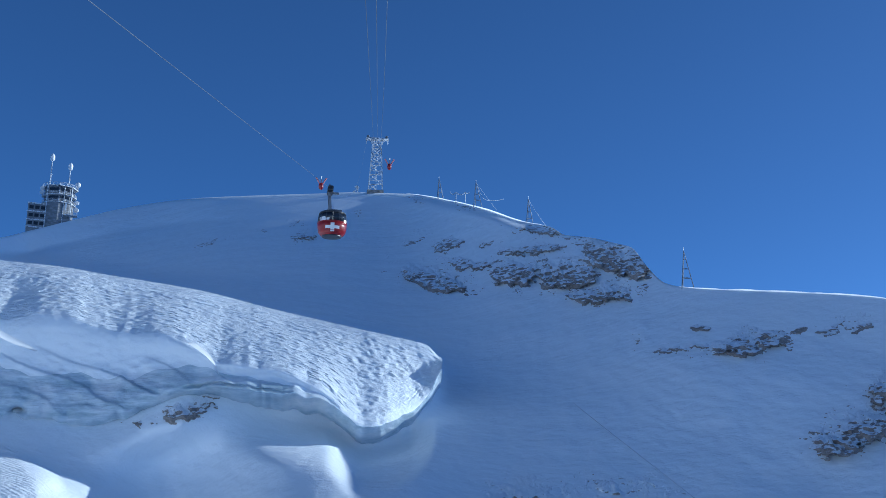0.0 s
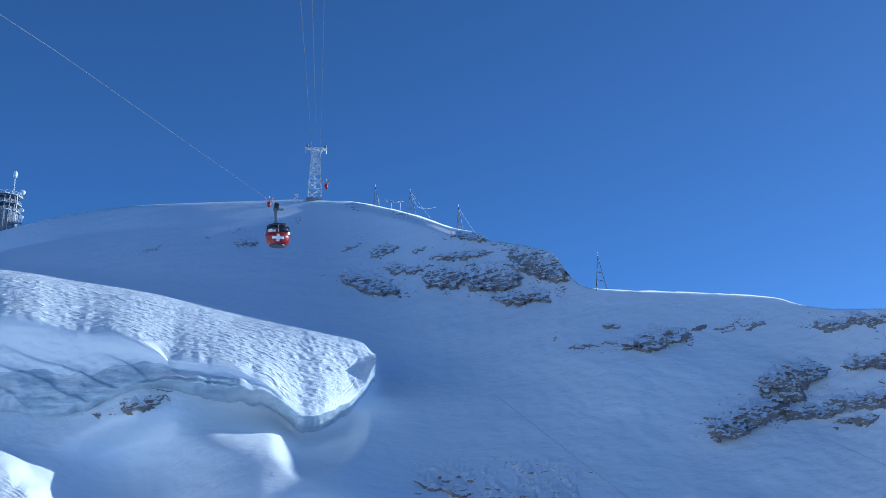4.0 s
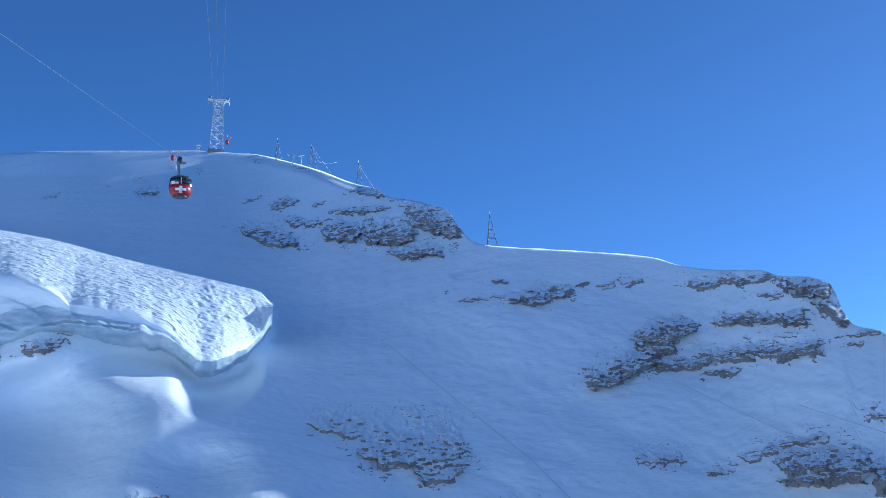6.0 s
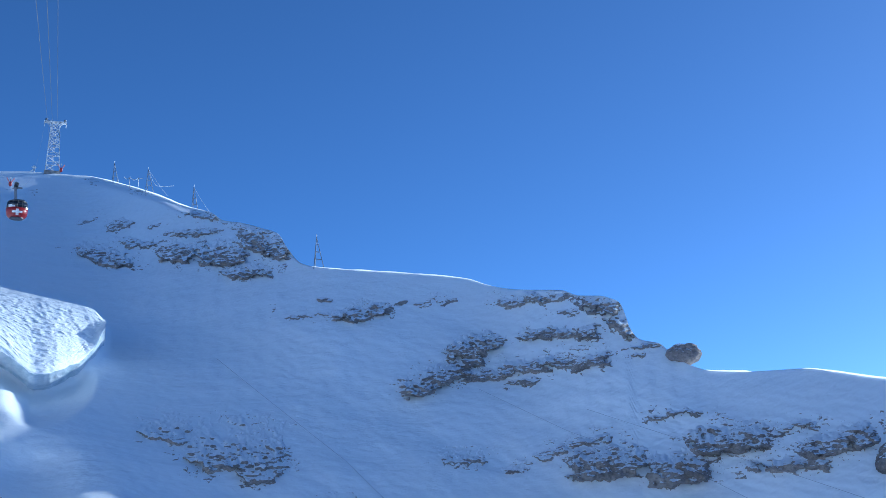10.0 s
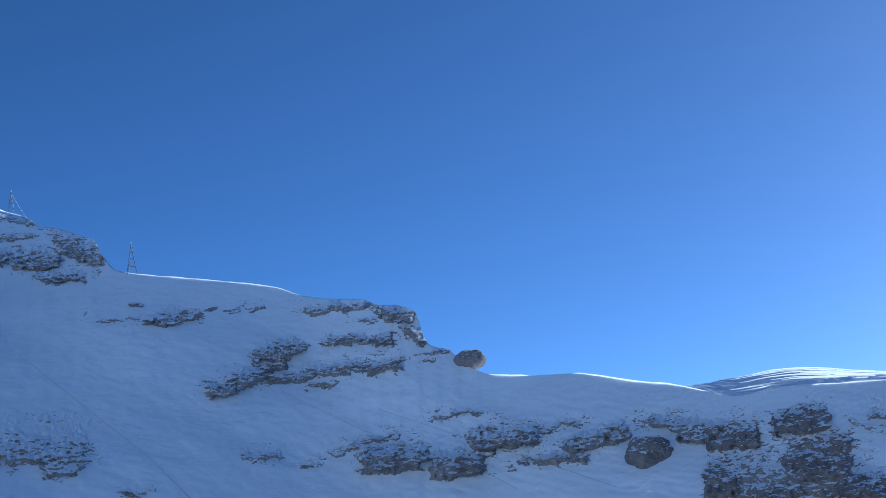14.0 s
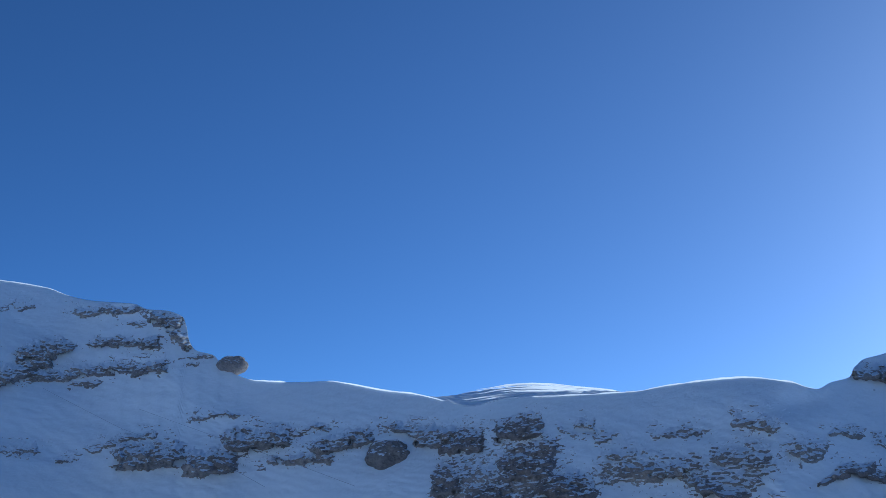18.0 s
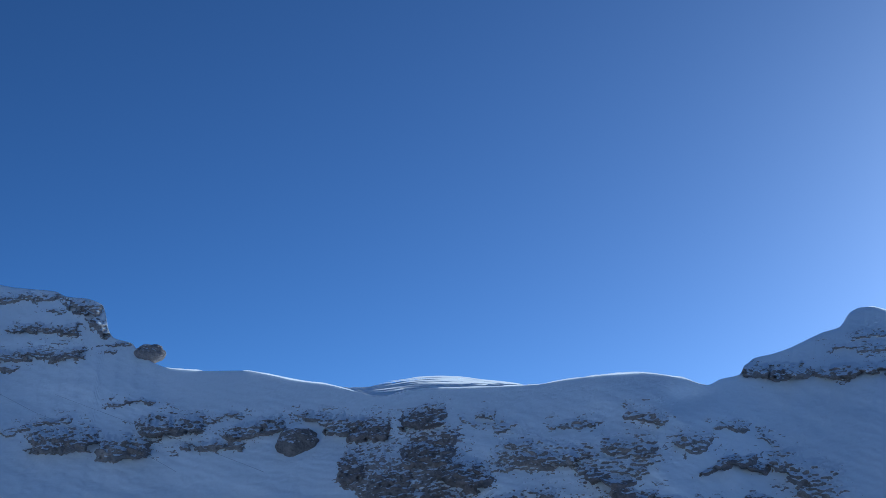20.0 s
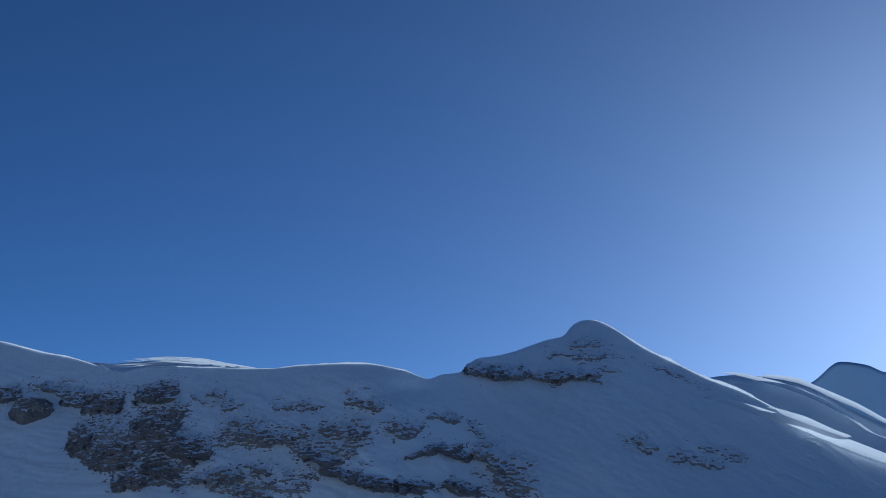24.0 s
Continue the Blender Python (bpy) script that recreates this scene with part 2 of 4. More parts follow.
def face_reach(heading, rise):
    """Range of the snow face, in metres, at a heading and height angle."""
    heading, rise = np.asarray(heading, float), np.asarray(rise, float)
    top = crest_rise(heading)
    s = np.clip((rise - FOOT) / (broad_rise(heading) - FOOT), 0, 1.15)
    near, far, bend = foot_reach(heading), crest_reach(heading), reach_bend(heading)
    r = near + (far - near) * s**bend
    # the shaded hollow under the ice
    r = r + 25 * np.exp(-((heading + 4.2) / 5.0) ** 2 - ((rise - 6.2) / 2.4) ** 4)
    r = r + 18 * np.exp(-((heading - 1.5) / 3.5) ** 2 - ((rise - 5.4) / 2.3) ** 2)
    # the groomed run that turns round under the glacier, and a low knoll beside it
    run = run_mask(heading, rise)
    groomed = 203 + 5.5 * rise + 0.25 * rise**2 + 0.5 * np.maximum(heading + 20, -10) + 9 - 12 * ease((rise - 7.0) / 1.5) + 14 * ease((rise - 8.8) / 2.2)
    r = r - run * np.maximum(r - groomed, 0)
    r = r - 7 * np.exp(-((heading - 11.3) / 1.2) ** 2 - ((rise - 1.9) / 0.6) ** 2)
    r = r + 11 * np.exp(-((heading - 7.6) / 2.0) ** 2 - ((rise - 3.6) / 1.4) ** 2)
    r = r + 5 * np.exp(-((heading - 69.0) / 1.0) ** 2 - ((rise - 5.3) / 0.7) ** 2)
    # a wind-scoured shelf on the crest beside the masts
    r = r + 13 * ease((heading - 8.6) / 1.2) * ease((15.6 - heading) / 1.0) * ease((rise - top + 0.38) / 0.38)
    # the snow banks up against the foot of the ice
    below = glacier_foot(np.minimum(heading, 10.6)) - rise
    base = glacier_base(np.minimum(heading, 10.6))
    foot_line = np.where(heading > 1.0, np.maximum(base, 289.6 + 1.95 * np.clip(heading - 1.0, 0, 9.6)), base)
    bank = foot_line + 1.5 - (5.5 + 7.5 * ease((-6.0 - heading) / 2) - 5.0 * ease((heading - 1.0) / 4)) * below
    near_ice = ease((11.0 - heading) / 1.6) * ease((heading + 34) / 8)
    r = r + (bank - r) * near_ice * ease((2.4 - below) / 1.6) * ease((below + 0.35) / 0.3)
    r = np.where((below < 0.1) & (below > -4) & (heading < 10.4) & (heading > -30), np.maximum(r, base + 2.0 - 4.0 * below), r)
    x, z = heading * r / 57.3, rise * r / 57.3
    taper = np.clip((top - rise) / (top - FOOT) * 6, 0, 1)
    r = r + 5.0 * np.clip(6.0 - heading, 0, 15) * ease((heading + 30) / 20) * ease((rise - 12.0) / 1.5) * np.clip((top - rise) / (top - FOOT) * 22, 0, 1)
    r = r + taper * (2.6 * wave(x / 42, z / 30, 3, 3) + 0.5 * wave(x / 9, z / 6, 4, 3) + 0.2 * wave(x / 2.6 + z / 5, z / 1.5, 5, 3))
    turns = np.sin(x / 1.3 + 2.6 * np.sin(z / 3.1 + 1.3 * wave(x / 9, z / 9, 62, 2)) + 2.0 * wave(x / 7, z / 5, 63, 2))
    r = r - run * taper * (0.12 * turns + 0.22 * np.abs(wave(x / 3.5 + z / 7, z / 2.2, 6, 3)) + 0.28 * wave(x / 1.5, z / 1.0, 7, 2))
    return r


def crest_line(heading):
    """Range of the crest itself."""
    return face_reach(heading, crest_rise(heading))


def sheet(name, grid, mat, parent=None, closed=False):
    """A mesh from an array of places, rows by columns."""
    n, m = grid.shape[:2]
    idx = np.arange(n * m).reshape(n, m)
    if closed:
        idx = np.concatenate([idx, idx[:, :1]], 1)
    quads = np.stack([idx[:-1, :-1], idx[:-1, 1:], idx[1:, 1:], idx[1:, :-1]], -1).reshape(-1, 4)
    me = bpy.data.meshes.new(name)
    me.from_pydata(grid.reshape(-1, 3).tolist(), [], quads.tolist())
    me.materials.append(mat)
    me.polygons.foreach_set("use_smooth", np.ones(len(quads), bool))
    ob = new(name, me)
    ob.parent = parent
    return ob


def spots(heading, rise, reach):
    """Places for arrays of heading, height angle and range."""
    a = np.radians(heading)
    return np.stack([HUB.x + reach * np.sin(a), HUB.y + reach * np.cos(a), HUB.z + reach * np.tan(np.radians(rise))], -1)


def build_ground():
    head = np.concatenate([np.arange(-180, -26, 3.0), np.arange(-26, -12, 0.4), np.arange(-12, 92, 0.11), np.arange(92, 110, 0.5), np.arange(110, 180, 3.0)])
    top = crest_rise(head)
    far = crest_line(head)
    rows, piste = [], []
    near = foot_reach(head)
    # the valley floor under the rope
    for k in (0.0, 0.3, 0.6, 0.85):
        z = -95 + 50 * k**2
        rows.append(np.stack([HUB.x + near * k * np.sin(np.radians(head)), HUB.y + near * k * np.cos(np.radians(head)), np.full_like(head, z)], -1))
    for s in np.linspace(0, 1, 190) ** 0.85:
        rise = FOOT + (top - FOOT) * s
        rows.append(spots(head, rise, face_reach(head, rise)))
        piste.append(run_mask(head, rise) > 0.6)
    # over the crest: a rounded lip, then the sunny side falls away
    crest_z = HUB.z + far * np.tan(np.radians(top))
    swell = np.maximum(HUB.z + (far + 42) * np.tan(np.radians(smooth_table(SWELL, 1)(head))) - crest_z, 0)
    back = [(d, 0.0012 * d * d + 0.11 * d) for d in np.arange(1.0, 47.0, 1.1)] + [ (55, 15), (75, 22), (100, 30), (115, 38), (150, 60), (220, 90), (700, 160), (3500, 220)]
    for d, drop in back:
        climb = (d / 42) ** 0.9 if d <= 42 else max(0.0, 1 - (d - 42) / 40)
        z = np.where(swell > 0, np.maximum(crest_z - drop, crest_z - 0.5 * climb * (d > 2) + swell * climb), crest_z - drop)
        if 3 <= d <= 47:
            z = z + 0.42 * wave(head * 2.0 + d * 0.10, np.full_like(head, d * 0.45) + head * 0.35, 12, 3)
        z = np.maximum(z, -170.0) if d < 700 else np.full_like(z, -170.0 - (d - 700) * 0.01)
        rows.append(np.stack([HUB.x + (far + d) * np.sin(np.radians(head)), HUB.y + (far + d) * np.cos(np.radians(head)), z], -1))
    ob = sheet("ground", np.array(rows), SNOW, closed=True)
    ob.data.materials.append(TRACKED_SNOW)
    mark = np.zeros((len(rows) - 1, len(head)), np.int32)
    mark[4:4 + len(piste)] = np.array(piste)[: len(rows) - 5]
    ob.data.polygons.foreach_set("material_index", mark.ravel())
    tagged(ob, "steep wind-packed snow face below a mountain crest", "snow slope", kind="structure")


build_ground()

# ---------------------------------------------------------------- glacier


def ice_material():
    m, nt, bsdf = material("old_glacier_ice", 0.35)
    band = noise_node(nt, mapped(nt, (0.5, 0.5, 2.6), (18, 0, 0)), 0.35, 6.0, 0.65)
    crust = noise_node(nt, mapped(nt), 0.12, 5.0)
    ice = ramp(nt, band, ((0.32, (0.33, 0.45, 0.53)), (0.5, (0.51, 0.62, 0.70)), (0.68, (0.72, 0.80, 0.87))))
    cover = math_node(nt, "MULTIPLY", math_node(nt, "SUBTRACT", crust, 0.46), 4.0, True)
    blend = nt.nodes.new("ShaderNodeMixRGB")
    nt.links.new(cover, blend.inputs["Fac"])
    nt.links.new(ice, blend.inputs["Color1"])
    blend.inputs["Color2"].default_value = (0.82, 0.85, 0.88, 1)
    nt.links.new(blend.outputs["Color"], bsdf.inputs["Base Color"])
    bump(nt, bsdf, band, 0.7, 0.45)
    return m


ICE = ice_material()


def build_glacier():
    head = np.arange(-26, 10.62, 0.07)
    top, mid, low = (smooth_table(t, 1)(head) for t in (GLACIER_TOP, GLACIER_SHOULDER, GLACIER_FOOT))
    wide = np.clip((10.7 - head) / 8, 0, 1) ** 0.5
    base, edge = (smooth_table(GLACIER_REACH, k)(head) for k in (1, 2))
    low = low + 0.10 * wave(head * 2.2, head * 0, 14, 4)
    mid = np.maximum(mid + 0.10 * wide * wave(head * 0.9, head * 0, 15, 4), low + 0.02)
    steep = wide * np.clip((mid - low) / 0.9, 0, 1)
    root = thing_root("glacier", place(2.0, 9.5, 290), "broken glacier tongue with sunlit carved snow over shaded blue ice", "glacier")
    home = np.array(root.matrix_world.translation)
    rows, bowl = [spots(head, low - 1.5, base + 50), spots(head, low - 0.5, base + 8)], []
    shape = 1.0 + 0.35 * wave(head * 0.7, head * 0, 23, 3)
    for k in range(84):
        s = (k / 83) ** shape
        rise = low + (mid - low) * s
        reach = base + steep * (4.5 * np.sin(math.pi * s) ** 1.5 - 2.5 * np.sin(math.pi * s**0.5) ** 2 + 3.0 * s**5)
        x, z = head * 5.1, rise * 5.1
        shelf = (z + 0.45 * x + 2.0 * wave(x / 16, z / 9, 21, 3)) / 5.5
        calm = ease((0.75 - s) / 0.3)
        reach = reach + steep * (0.9 * wave(x / 11, z / 7, 8, 4) - calm * 1.0 * (shelf - np.floor(shelf)) ** 2 * np.sin(math.pi * s) + calm * 0.35 * wave(x / 2.2, z / 1.3, 22, 3))
        # the cave mouth and the crack along the foot
        reach = reach + 6 * np.exp(-((head + 4.8) / 0.2) ** 2 - ((rise - 8.03) / 0.09) ** 2)
        reach = reach + 1.6 * steep * np.exp(-((rise - low - 0.16) / 0.05) ** 2) * ease((head - 0.8) / 0.6) * ease((5.5 - head) / 1.5)
        (rows if k < 40 else bowl).append(spots(head, rise, reach))
    sheet("ice_cliff", np.array(rows) - home, ICE, root)
    sheet("snow_bowl", np.array(rows[-1:] + bowl) - home, SNOW, root)
    rows = bowl
    rough = reach
    back = base + steep * 3.0
    rows = [rows[-1]]
    for s in np.linspace(0.01, 1, 130):
        rise = mid + (top - mid) * s
        plan = back + (edge - back) * s**1.15 + (rough - back) * (1 - s) ** 8
        x, y = head * plan / 57.3, plan
        crests = np.abs(wave(x / 1.4 + y / 7, y / 0.6 - x / 9, 9, 2))
        reach = plan - wide**0.5 * math.sin(math.pi * min(1, s * 1.2)) * 0.2 - 0.42 * crests * min(1, 8 * s) * min(1, 5 * (1.02 - s)) - 0.16 * wave(x / 1.5, y / 1.1, 19, 2) - 0.35 * wave(x / 16, y / 9, 18, 2) * math.sin(math.pi * s)
        rows.append(spots(head, rise, reach))
    for k in (1, 2, 3, 4):
        rows.append(spots(head, top - 0.35 * k * k, edge + 16 * k))
    sheet("snow_cap", np.array(rows) - home, LIT_SNOW, root)


def thing_root(name, at, label, category):
    ob = new(name)
    ob.matrix_world = Matrix.Translation(at)
    return tagged(ob, label, category, kind="structure")


build_glacier()


# ---------------------------------------------------------------- cornices, ribs and the ridges beyond the peak
def cornice(start, end, size, label):
    """A thin wind-blown lip of snow along the crest."""
    head = np.arange(start, end, 0.1)
    top, far = crest_rise(head), crest_line(head)
    z = HUB.z + far * np.tan(np.radians(top))
    fade = np.sin(np.linspace(0, math.pi, len(head))) ** 0.5
    tall = size * fade * (0.75 + 0.4 * wave(head * 1.5, head * 0, 31, 3))
    a = np.radians(head)
    rows = []
    for back, up in ((0.5, -0.6), (0.2, 0.0), (0.0, 0.4), (-0.15, 0.75), (-0.25, 1.0)):
        r = far + back * fade * (0.5 + size * 0.5)
        rows.append(np.stack([HUB.x + r * np.sin(a), HUB.y + r * np.cos(a), z + up * tall], -1))
    ob = sheet("snow_cornice", np.array(rows), THIN_SNOW)
    tagged(ob, label, "snow cornice", "snow cornices", "structure")


cornice(38.9, 41.0, 0.5, "short bright cornice lip beside the boulder")
cornice(43.2, 50.2, 0.5, "thin sunlit snow cornice along the saddle")
cornice(61.2, 70.0, 0.45, "curved sunlit cornice above the rock wall")
cornice(76.3, 92.0, 0.9, "bright snow edge running down the peak ridge")
cornice(20.2, 29.2, 0.35, "thin bright snow lip along the open ridge")
cornice(9.2, 15.2, 0.4, "sunlit scoured snow edge beside the masts")


def snow_rib(line, size, label, reach=None):
    """A narrow snow rib that leans out from the face and catches the sun."""
    h = np.linspace(line[0][0], line[-1][0], 160)
    e = smooth_table(line, 1)(h)
    r = face_reach(h, np.minimum(e, crest_rise(h) - 0.05)) if reach is None else np.full_like(h, reach)
    fade = np.sin(np.linspace(0, math.pi, len(h))) ** 0.5
    rows = []
    for out, up in ((-0.8, -0.5), (0.3, 0.0), (0.7, 0.5), (0.9, 1.0)):
        rows.append(spots(h, e + np.degrees(up * size * fade / r), r - out * size * fade))
    ob = sheet("snow_rib", np.array(rows), THIN_SNOW)
    tagged(ob, label, "snow rib", "snow ribs", "structure")


snow_rib([(82.88, 5.27), (84.69, 4.71), (86.11, 4.14), (87.77, 3.40), (89.66, 2.62), (92.20, 1.55), (94.22, 0.58)], 2.9, "narrow sunlit snow rib on the peak flank")


def far_ridge(line, reach, mat, label, dip=9.0):
    """A ridge beyond the crest, with its near flank and its far side."""
    h = np.arange(line[0][0], line[-1][0], 0.12)
    e = smooth_table(line, 1)(h)
    rows = []
    for s in np.linspace(1, 0, 26):
        rows.append(spots(h, e - dip * s, reach - 90 * s + 5 * s * wave(h * 0.8, np.full_like(h, s * 5), 41, 4)))
    for k in (1, 2, 3):
        rows.append(spots(h, e - 1.2 * k * k, np.full_like(h, reach + 30.0 * k)))
    ob = sheet("ridge", np.array(rows), mat)
    tagged(ob, label, "ridge", kind="structure")


far_ridge([(76.68, 6.43), (79.90, 7.28), (81.05, 7.35), (83.28, 7.04), (84.90, 6.61), (86.45, 5.52), (88.16, 4.65), (91.35, 3.29), (95.83, 1.68)], 440, SNOW, "snow ridge beyond the peak with a sunlit crest")
far_ridge([(75.57, 6.49), (77.23, 7.95), (78.31, 8.59), (79.53, 9.43), (80.67, 9.25), (81.61, 8.86), (83.69, 9.41), (87.14, 8.19), (91.37, 6.48)], 1900, SNOW, "distant snowy mountain in the glare", 6.0)
snow_rib([(85.2, 4.75), (87.27, 4.14), (89.6, 3.3)], 1.7, "short sunlit snow rib beside the peak ridge")
snow_rib([(87.6, 3.1), (89.58, 1.96), (91.6, 0.7)], 2.0, "wind-blown sunlit snow rib low on the flank")
snow_rib([(80.9, 7.34), (82.75, 6.94), (85.18, 6.03), (86.73, 5.09), (88.6, 3.9)], 1.3, "bright snow rib across the ridge beyond the peak", 418)
snow_rib([(82.4, 7.2), (84.1, 6.92), (85.15, 6.43), (86.71, 5.66), (89.6, 4.3)], 1.6, "sunlit crest of the ridge beyond the peak", 436)
snow_rib([(1.02, 10.73), (1.57, 10.48), (1.99, 10.09), (2.23, 9.72)], 0.75, "curved sunlit snow fin over the ice", 290)
snow_rib([(-7.24, 11.23), (-6.29, 10.96), (-5.52, 10.55), (-4.77, 10.28), (-4.34, 10.16)], 0.9, "ragged sunlit snow rim above the ice bowl", 296)
ripple = random.Random(4)
for k in range(11):
    d = 5 + 3.6 * k
    left, right = ripple.uniform(50.2, 54.5), ripple.uniform(56.5, 60.6)
    line = []
    for h in np.linspace(left, right, 6):
        low = float(crest_line(h)) * math.tan(radians(float(crest_rise(h))))
        high = (float(crest_line(h)) + 42) * math.tan(radians(float(smooth_table(SWELL, 1)(h))))
        lift = low + max(high - low, 0.0) * (d / 42) ** 0.9 + ripple.uniform(-0.1, 0.12)
        line.append((float(h), math.degrees(math.atan(lift / (float(crest_line(h)) + d)))))
    snow_rib(line, ripple.uniform(0.16, 0.3), "bright wind ripple of snow on the back swell", float(crest_line((left + right) / 2)) + d)
cornice(50.0, 61.4, 0.35, "thin bright snow lip in front of the back swell")


# ---------------------------------------------------------------- parts and shapes
def part(name, bm, mat, parent=None, label="", smooth=False):
    """Links a bmesh as one mesh object under a thing or a part."""
    me = bpy.data.meshes.new(name)
    bmesh.ops.recalc_face_normals(bm, faces=bm.faces)
    bm.to_mesh(me)
    bm.free()
    me.materials.append(mat)
    if smooth:
        me.polygons.foreach_set("use_smooth", np.ones(len(me.polygons), bool))
    ob = new(name, me)
    ob.parent = parent
    if label:
        tagged(ob, label)
    return ob


def thing(name, at, label, category, group="", kind=""):
    ob = new(name)
    ob.matrix_world = at if isinstance(at, Matrix) else Matrix.Translation(at)
    return tagged(ob, label, category, group, kind)


def add_box(bm, size, centre=(0, 0, 0), turn=None, bevel=0.0):
    made = bmesh.ops.create_cube(bm, size=1.0, matrix=Matrix.Diagonal((*size, 1)))
    verts = made["verts"]
    if bevel:
        edges = list({e for v in verts for e in v.link_edges})
        verts = bmesh.ops.bevel(bm, geom=edges, offset=bevel, segments=2, affect="EDGES")["verts"]
    m = Matrix.Translation(centre) @ (turn.to_4x4() if turn else Matrix())
    bmesh.ops.transform(bm, matrix=m, verts=list({v for v in verts}))
    return bm


def add_beam(bm, start, end, width, sides=4, tip=None):
    """A straight bar between two points."""
    start, end = Vector(start), Vector(end)
    way = end - start
    m = Matrix.Translation((start + end) / 2) @ way.to_track_quat("Z", "Y").to_matrix().to_4x4()
    bmesh.ops.create_cone(bm, cap_ends=True, segments=sides, radius1=width / 2, radius2=(width if tip is None else tip) / 2, depth=way.length, matrix=m)
    return bm


def add_spin(bm, profile, sides=32):
    """A turned shape from (radius, height) pairs."""
    rings = []
    for radius, z in profile:
        rings.append([bm.verts.new((radius * math.cos(2 * math.pi * k / sides), radius * math.sin(2 * math.pi * k / sides), z)) for k in range(sides)])
    for lower, upper in zip(rings, rings[1:]):
        for k in range(sides):
            bm.faces.new((lower[k], lower[(k + 1) % sides], upper[(k + 1) % sides], upper[k]))
    for ring in (rings[0], rings[-1]):
        bm.faces.new(ring)
    return bm


def cable(name, points, width, mat, label, parent=None, category="cable"):
    """A round rope along a run of points."""
    cu = bpy.data.curves.new(name, "CURVE")
    cu.dimensions, cu.bevel_depth, cu.bevel_resolution = "3D", width / 2, 1
    sp = cu.splines.new("POLY")
    sp.points.add(len(points) - 1)
    for p, q in zip(sp.points, points):
        p.co = (*q, 1)
    tmp = bpy.data.objects.new(name, cu)
    me = bpy.data.meshes.new_from_object(tmp)
    bpy.data.objects.remove(tmp)
    me.materials.clear()
    me.materials.append(mat)
    ob = new(name, me)
    ob.parent = parent
    if parent is None:
        tagged(ob, label, category)
    return ob


# ---------------------------------------------------------------- rock outcrops
def rock_field(patches, seed, bulk, bed, step=0.27):
    """Ledged rock that stands out of the snow face: an undercut foot, a steep front and a back that runs out under the snow."""
    lo_h = min(h - w - k for h, e, w, k, t in patches) - 0.15
    hi_h = max(h + w + k for h, e, w, k, t in patches) + 0.15
    lo_e = min(e - k - w * abs(math.sin(radians(t))) for h, e, w, k, t in patches) - 0.15
    hi_e = max(e + k + w * abs(math.sin(radians(t))) for h, e, w, k, t in patches) + 0.15
    mid_h, mid_e = patches[0][:2]
    reach = float(face_reach(mid_h, min(mid_e, float(crest_rise(mid_h)) - 0.05)))
    cell = math.degrees(step / reach)
    h, e = np.meshgrid(np.arange(lo_h, hi_h, cell), np.arange(lo_e, hi_e, cell))
    top = crest_rise(h)
    metre = reach / 57.3
    x, z = h * metre, e * metre
    bend_h = (0.9 * wave(x / 6, z / 4, seed, 3) + 0.45 * wave(x / 1.7, z / 1.3, seed + 1, 3)) / metre
    bend_e = (0.7 * wave(x / 5, z / 5, seed + 2, 3) + 0.40 * wave(x / 1.5, z / 1.5, seed + 3, 3)) / metre
    ragged = 0.6 * wave(x / 5.5, z / 3.4, seed + 8, 2) + 0.85 * wave(x / 1.9 + 0.25 * z, z / 1.25, seed + 9, 3, 0.62)
    out, rim, owner, back = np.full(h.shape, -9.0), np.full(h.shape, -9.0), np.zeros(h.shape, int), np.zeros(h.shape)
    for k, (ph, pe, wide, high, tilt) in enumerate(patches):
        a = radians(-tilt)
        limit = min(1.0, 1.2 * high * metre)
        dh, de = h + limit * bend_h - ph, e + limit * bend_e - pe
        u, v = (dh * math.cos(a) + de * math.sin(a)) / wide, (de * math.cos(a) - dh * math.sin(a)) / high
        edge = (1.1 - (np.abs(u) ** 2.4 + np.abs(v) ** 2.4) ** (1 / 2.4)) * high * metre
        edge = np.where(edge > -2.5, edge + ragged * min(1.7, 0.85 * high * metre), edge)
        thick = bulk * min(high * metre, 3.8) * 1.3
        front = thick * ease((v + 1.05) / 0.3) * (1 - ease((v + 0.5) / 1.6)) * ease((1.05 - np.abs(u)) / 0.35)
        owner = np.where(edge > rim, k, owner)
        back = np.where(edge > rim, v, back)
        rim = np.maximum(rim, edge)
        out = np.maximum(out, front)
    lift = (z - 0.18 * x + 1.3 * wave(x / 9, z / 6, seed + 4, 3)) / bed
    shelf = lift - np.floor(lift)
    crag = 0.5 - np.abs(wave(x / 2.6 + 0.3 * z, z / 1.9, seed + 5, 3, 0.55)) * 1.4
    chips = wave(x / 0.9, z / 0.7, seed + 6, 2, 0.6)
    joint = np.abs(wave(x / 3.4, z / 9.0, seed + 7, 2))
    speck = 1 - 2.2 * np.abs(wave(x / 1.5 + 0.45 * z, z / 0.8 - 0.2 * x, seed + 10, 2, 0.6))
    solid = np.clip(rim / 1.1, 0, 1)
    rough = 0.45 + 0.2 * np.clip(out, 0, 3)
    out = out + solid * rough * (1.2 * crag + 0.4 * chips + 0.5 * (0.45 - shelf) * min(bed, 2.4) / 1.6 + 0.5 * (speck - 0.4) - 0.9 * np.clip(0.12 - joint, 0, 1) * 6)
    out = out - 0.2 - 0.35 * np.clip(back + 0.2, 0, 1)
    fringe = 0.75 * (speck - 0.64 + (0.4 + 0.4 * (back < -0.5)) * np.minimum(rim, 0)) + 0.35 * wave(x / 4, z / 3, seed + 12, 2)
    out = np.where(rim > 0, np.maximum(out, np.minimum(fringe, 0.4)), np.minimum(fringe, 0.35))
    out = np.where(rim < -1.8, -1.0, out)
